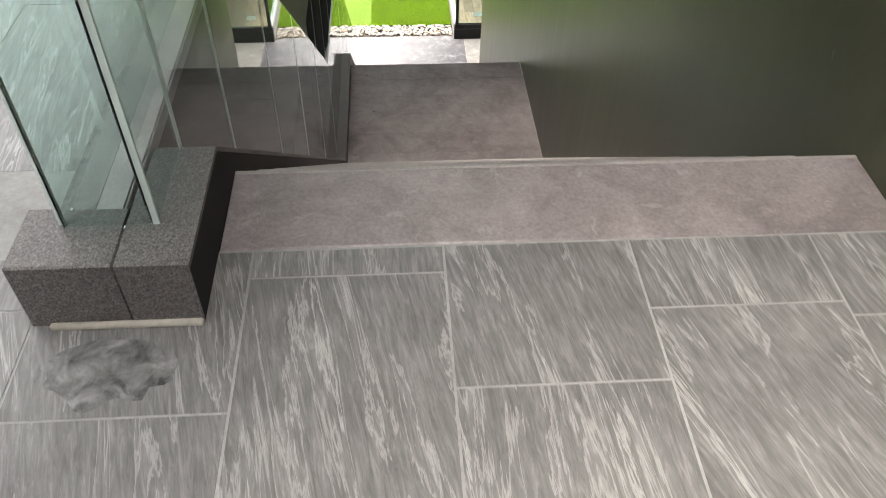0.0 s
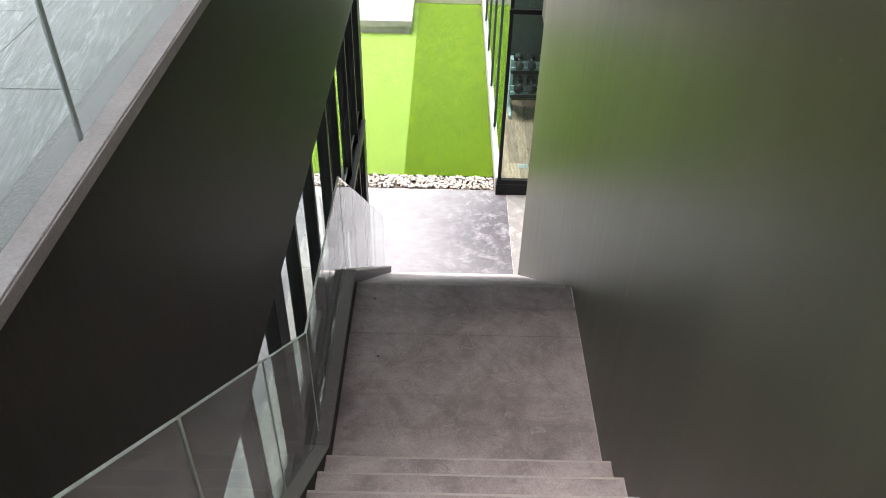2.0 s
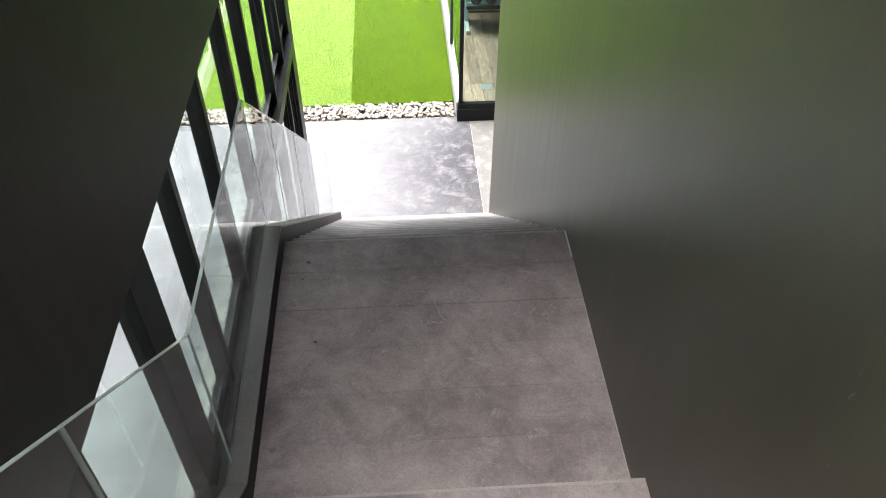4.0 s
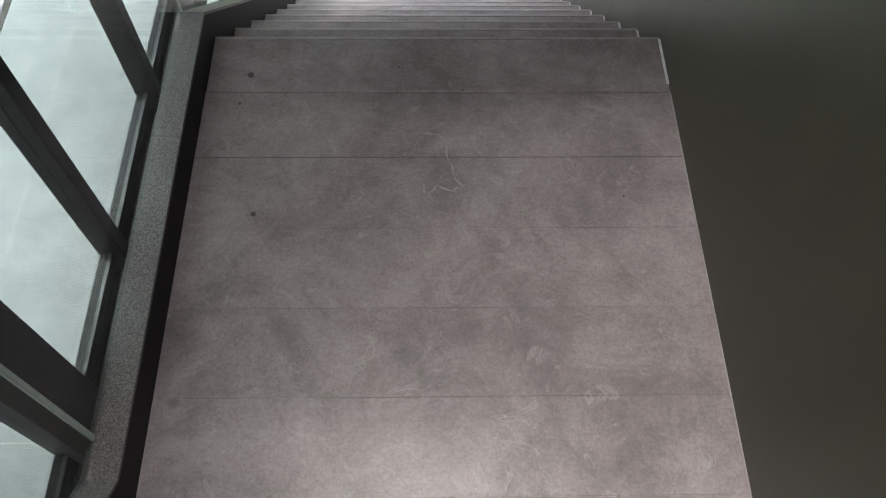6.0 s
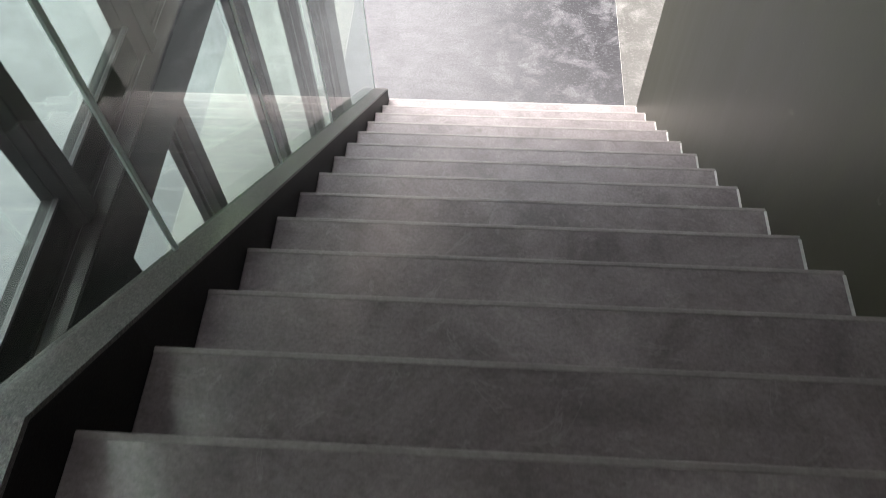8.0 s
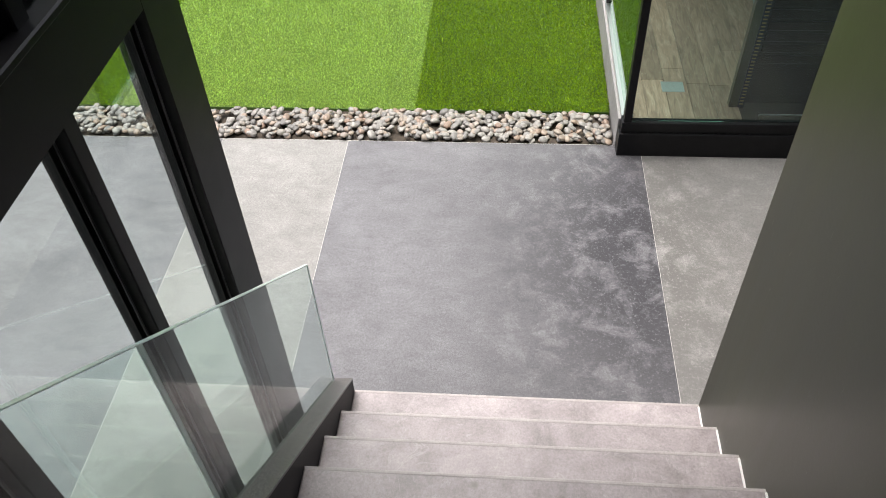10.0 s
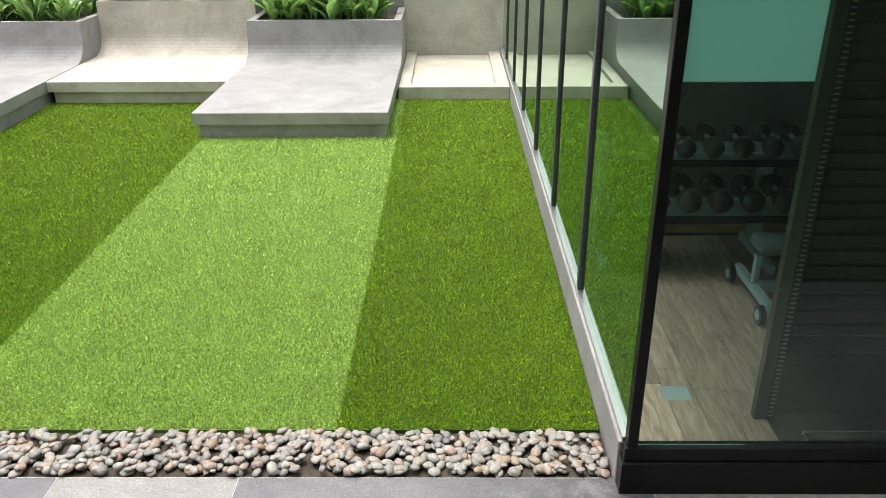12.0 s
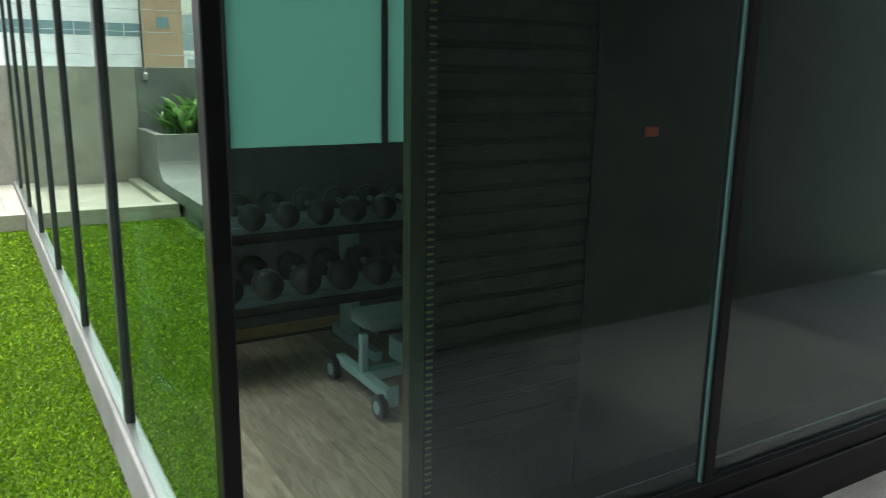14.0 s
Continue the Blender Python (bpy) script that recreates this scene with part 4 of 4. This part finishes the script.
# planks
gfl = bpy.data.objects["floor_gym"]
px = GX + 0.06
rk = random.Random(3)
while px < 4.2:
    py = GY + 0.06 - rk.uniform(0, 0.8)
    while py < 4.7:
        y0, y1 = max(py, GY + 0.06 if px < 2.05 else 2.62), min(py + 1.2, 4.715)
        if y1 - y0 > 0.02:
            part("plank", boxes((px + 0.001, px + 0.149, y0 + 0.001, y1 - 0.001, -0.0075, 0.0), bev=0.001), M_PLANK, gfl)
        py += 1.2
    px += 0.15

plate = tagged(part("floor_plate", boxes((1.69, 1.84, 2.62, 2.74, 0.0, 0.004), bev=0.001), M_PLATE), "square steel floor outlet cover", "floor plate")

# dumbbell rack
rack = thing("dumbbell_rack", (2.6, 4.3, 0), "two-tier black steel dumbbell rack against the wall", "rack")
for z, yf in ((0.36, 4.1), (0.715, 4.22)):
    under(part("shelf", boxes((1.62, 3.9, yf, yf + 0.3, z, z + 0.015), (1.62, 3.9, yf, yf + 0.012, z, z + 0.05), bev=0.002), M_BLACKSTEEL), rack)
    under(part("saddle_rail", boxes((1.62, 3.9, yf + 0.06, yf + 0.08, z + 0.015, z + 0.075), (1.62, 3.9, yf + 0.2, yf + 0.22, z + 0.015, z + 0.11), bev=0.002), M_GREYSTEEL, None, "grey steel cradle rails"), rack)
for x in (1.62, 2.75, 3.86):
    under(part("upright", boxes((x, x + 0.05, 4.06, 4.66, 0.0, 0.06), (x, x + 0.05, 4.36, 4.54, 0.06, 0.88), bev=0.003), M_GREYSTEEL, None, "pale grey steel upright"), rack)


def dumbbell_mesh(r, name):
    head, grip = bmesh.new(), bmesh.new()
    for s in (-1, 1):
        cyl(head, (0, s * 0.075, 0), (0, s * 0.165, 0), r, r * 0.96, 20)
    bmesh.ops.bevel(head, geom=[e for e in head.edges if len(e.link_faces) == 2 and e.calc_face_angle() > 1.0], offset=0.008, segments=2, affect="EDGES")
    cyl(grip, (0, -0.08, 0), (0, 0.08, 0), 0.016)
    return mesh("head", head, M_RUBBER, True), mesh("grip", grip, M_STEEL, True)


for z, yc, n, r in ((0.53, 4.24, 11, 0.078), (0.865, 4.35, 12, 0.066)):
    hm, gmh = dumbbell_mesh(r, "dumbbell")
    for i in range(n):
        d = thing("dumbbell", (1.75 + i * 2.1 / (n - 1), yc, z), "black rubber dumbbell resting on the rack", "dumbbell", "dumbbells on the rack")
        d.rotation_euler = (0.12, 0, 0.02 * (i % 3 - 1))
        for nm, me in (("head", hm), ("grip", gmh)):
            o = new(nm, me)
            o.parent = d

# weight bench
wb = thing("weight_bench", (2.5, 3.66, 0), "grey steel exercise bench with a padded seat on wheels", "bench")
under(part("foot_bar", boxes((2.48, 2.53, 3.38, 3.97, 0.08, 0.135), bev=0.006), M_GREYSTEEL), wb)
under(part("end_plate", boxes((2.47, 2.54, 3.365, 3.379, 0.06, 0.16), bev=0.003), M_GREYSTEEL), wb)
under(part("post", boxes((2.485, 2.525, 3.66, 3.7, 0.135, 0.33), bev=0.005), M_GREYSTEEL), wb)
under(part("spine", boxes((2.535, 3.45, 3.65, 3.71, 0.08, 0.14), bev=0.006), M_GREYSTEEL), wb)
pad = boxes((2.47, 2.84, 3.57, 3.79, 0.35, 0.445), bev=0.035, seg=4)
for v in pad.verts:
    if v.co.z < 0.38:
        v.co.x, v.co.y = 2.66 + (v.co.x - 2.66) * 0.8, 3.68 + (v.co.y - 3.68) * 0.75
seat = under(part("seat", pad, M_VINYL, None, "grey vinyl padded seat", True), wb)
under(part("seat_plate", boxes((2.55, 2.77, 3.6, 3.76, 0.331, 0.349), bev=0.004), M_RUBBER), wb)
under(part("brace", boxes((2.7, 2.74, 3.57, 3.79, 0.14, 0.26), bev=0.005), M_GREYSTEEL), wb)
for y in (3.40, 3.955):
    w = under(part("wheel", cyl(bmesh.new(), (2.44, y, 0.06), (2.474, y, 0.06), 0.06, seg=24), M_RUBBER), wb)
    hub = part("hub", cyl(bmesh.new(), (2.436, y, 0.06), (2.441, y, 0.06), 0.032, seg=16), M_GREYSTEEL)
    hub.parent = w

# ---- distant buildings ----
def block(name, x, y, z0, w, d, h, wallm, rows, cols, win_m, label, band=0.5, frac=0.6):
    b = thing(name, (x, y, z0), label, "building")
    under(part("wall", boxes((x - w / 2, x + w / 2, y, y + d, z0, z0 + h)), wallm), b)
    under(part("roof", boxes((x - w / 2 - 0.3, x + w / 2 + 0.3, y - 0.3, y + d, z0 + h, z0 + h + 0.5)), wallm), b)
    fh, cw = h / rows, w / cols
    for r in range(rows):
        for c in range(cols):
            x0 = x - w / 2 + cw * (c + (1 - frac) / 2)
            under(part("window", boxes((x0, x0 + cw * frac, y - 0.05, y + 0.05, z0 + fh * (r + 0.3), z0 + fh * (r + 0.3 + band)))
                       , win_m), b)
    return b


block("office_building", 2.5, 62, -12, 24, 20, 21.6, M_FAR, 6, 22, M_FARG, "white office block with bands of blue glass", 0.25, 0.95)
block("apartment_building", -34, 120, -12, 22, 15, 15, M_FAR, 5, 8, M_FARW, "white apartment block with grey windows", 0.45, 0.55)
block("apartment_building", -75, 110, -12, 24, 15, 60, M_FAR, 16, 8, M_FARG, "white apartment tower with balconies", 0.45, 0.6)
block("stair_tower", -11, 61.5, -12, 2.8, 8, 30, M_FARO, 8, 1, M_FARG, "ochre stair tower beside the office block", 0.2, 0.3)
hill = bmesh.new()
bmesh.ops.create_grid(hill, x_segments=60, y_segments=10, size=1)
for v in hill.verts:
    v.co = Vector((v.co.x * 380, 700 + v.co.y * 80, -12 + max(0, 1 - abs(v.co.y)) * (45 + 35 * noise.noise(Vector((v.co.x * 3, 0, 0))))))
structure("backdrop", hill, M_FARH, "hazy blue-green hills on the horizon", "hills", True)

# ---- upper floor tiles ----
rt = random.Random(5)
cw, tl = 0.402, 0.80
offs = {0: -7.934, 1: -8.222, 2: -8.05, -1: -8.255, -2: -8.0}
for c in range(-9, 4):
    x0 = 0.072 + c * cw
    x1 = x0 + cw
    y1 = -7.856
    start = offs.get(c, -7.9 - rt.uniform(0, 0.4))
    rows = [y1] + [start - i * tl for i in range(12)]
    for a, b in zip(rows, rows[1:]):
        xa, xb = x0 + 0.0026, min(x1 - 0.0026, W - 0.002)
        if xb - xa > 0.03 and b > -14:
            part("tile", boxes((xa, xb, b + 0.0025, a - 0.0025, FLOOR - 0.001, FLOOR), bev=0.0004), M_TILE, floor_upper)
for c in range(-9, -1):
    x0 = 0.072 + c * cw
    for i in range(6):
        y0 = -7.84 + i * tl + (c % 3) * 0.27
        xb = min(x0 + cw - 0.003, -0.334)
        if y0 + tl < -3.2 and xb - x0 > 0.05:
            part("tile", boxes((x0 + 0.003, xb, y0 + 0.003, y0 + tl - 0.003, FLOOR - 0.001, FLOOR), bev=0.0004), M_TILE, floor_upper)
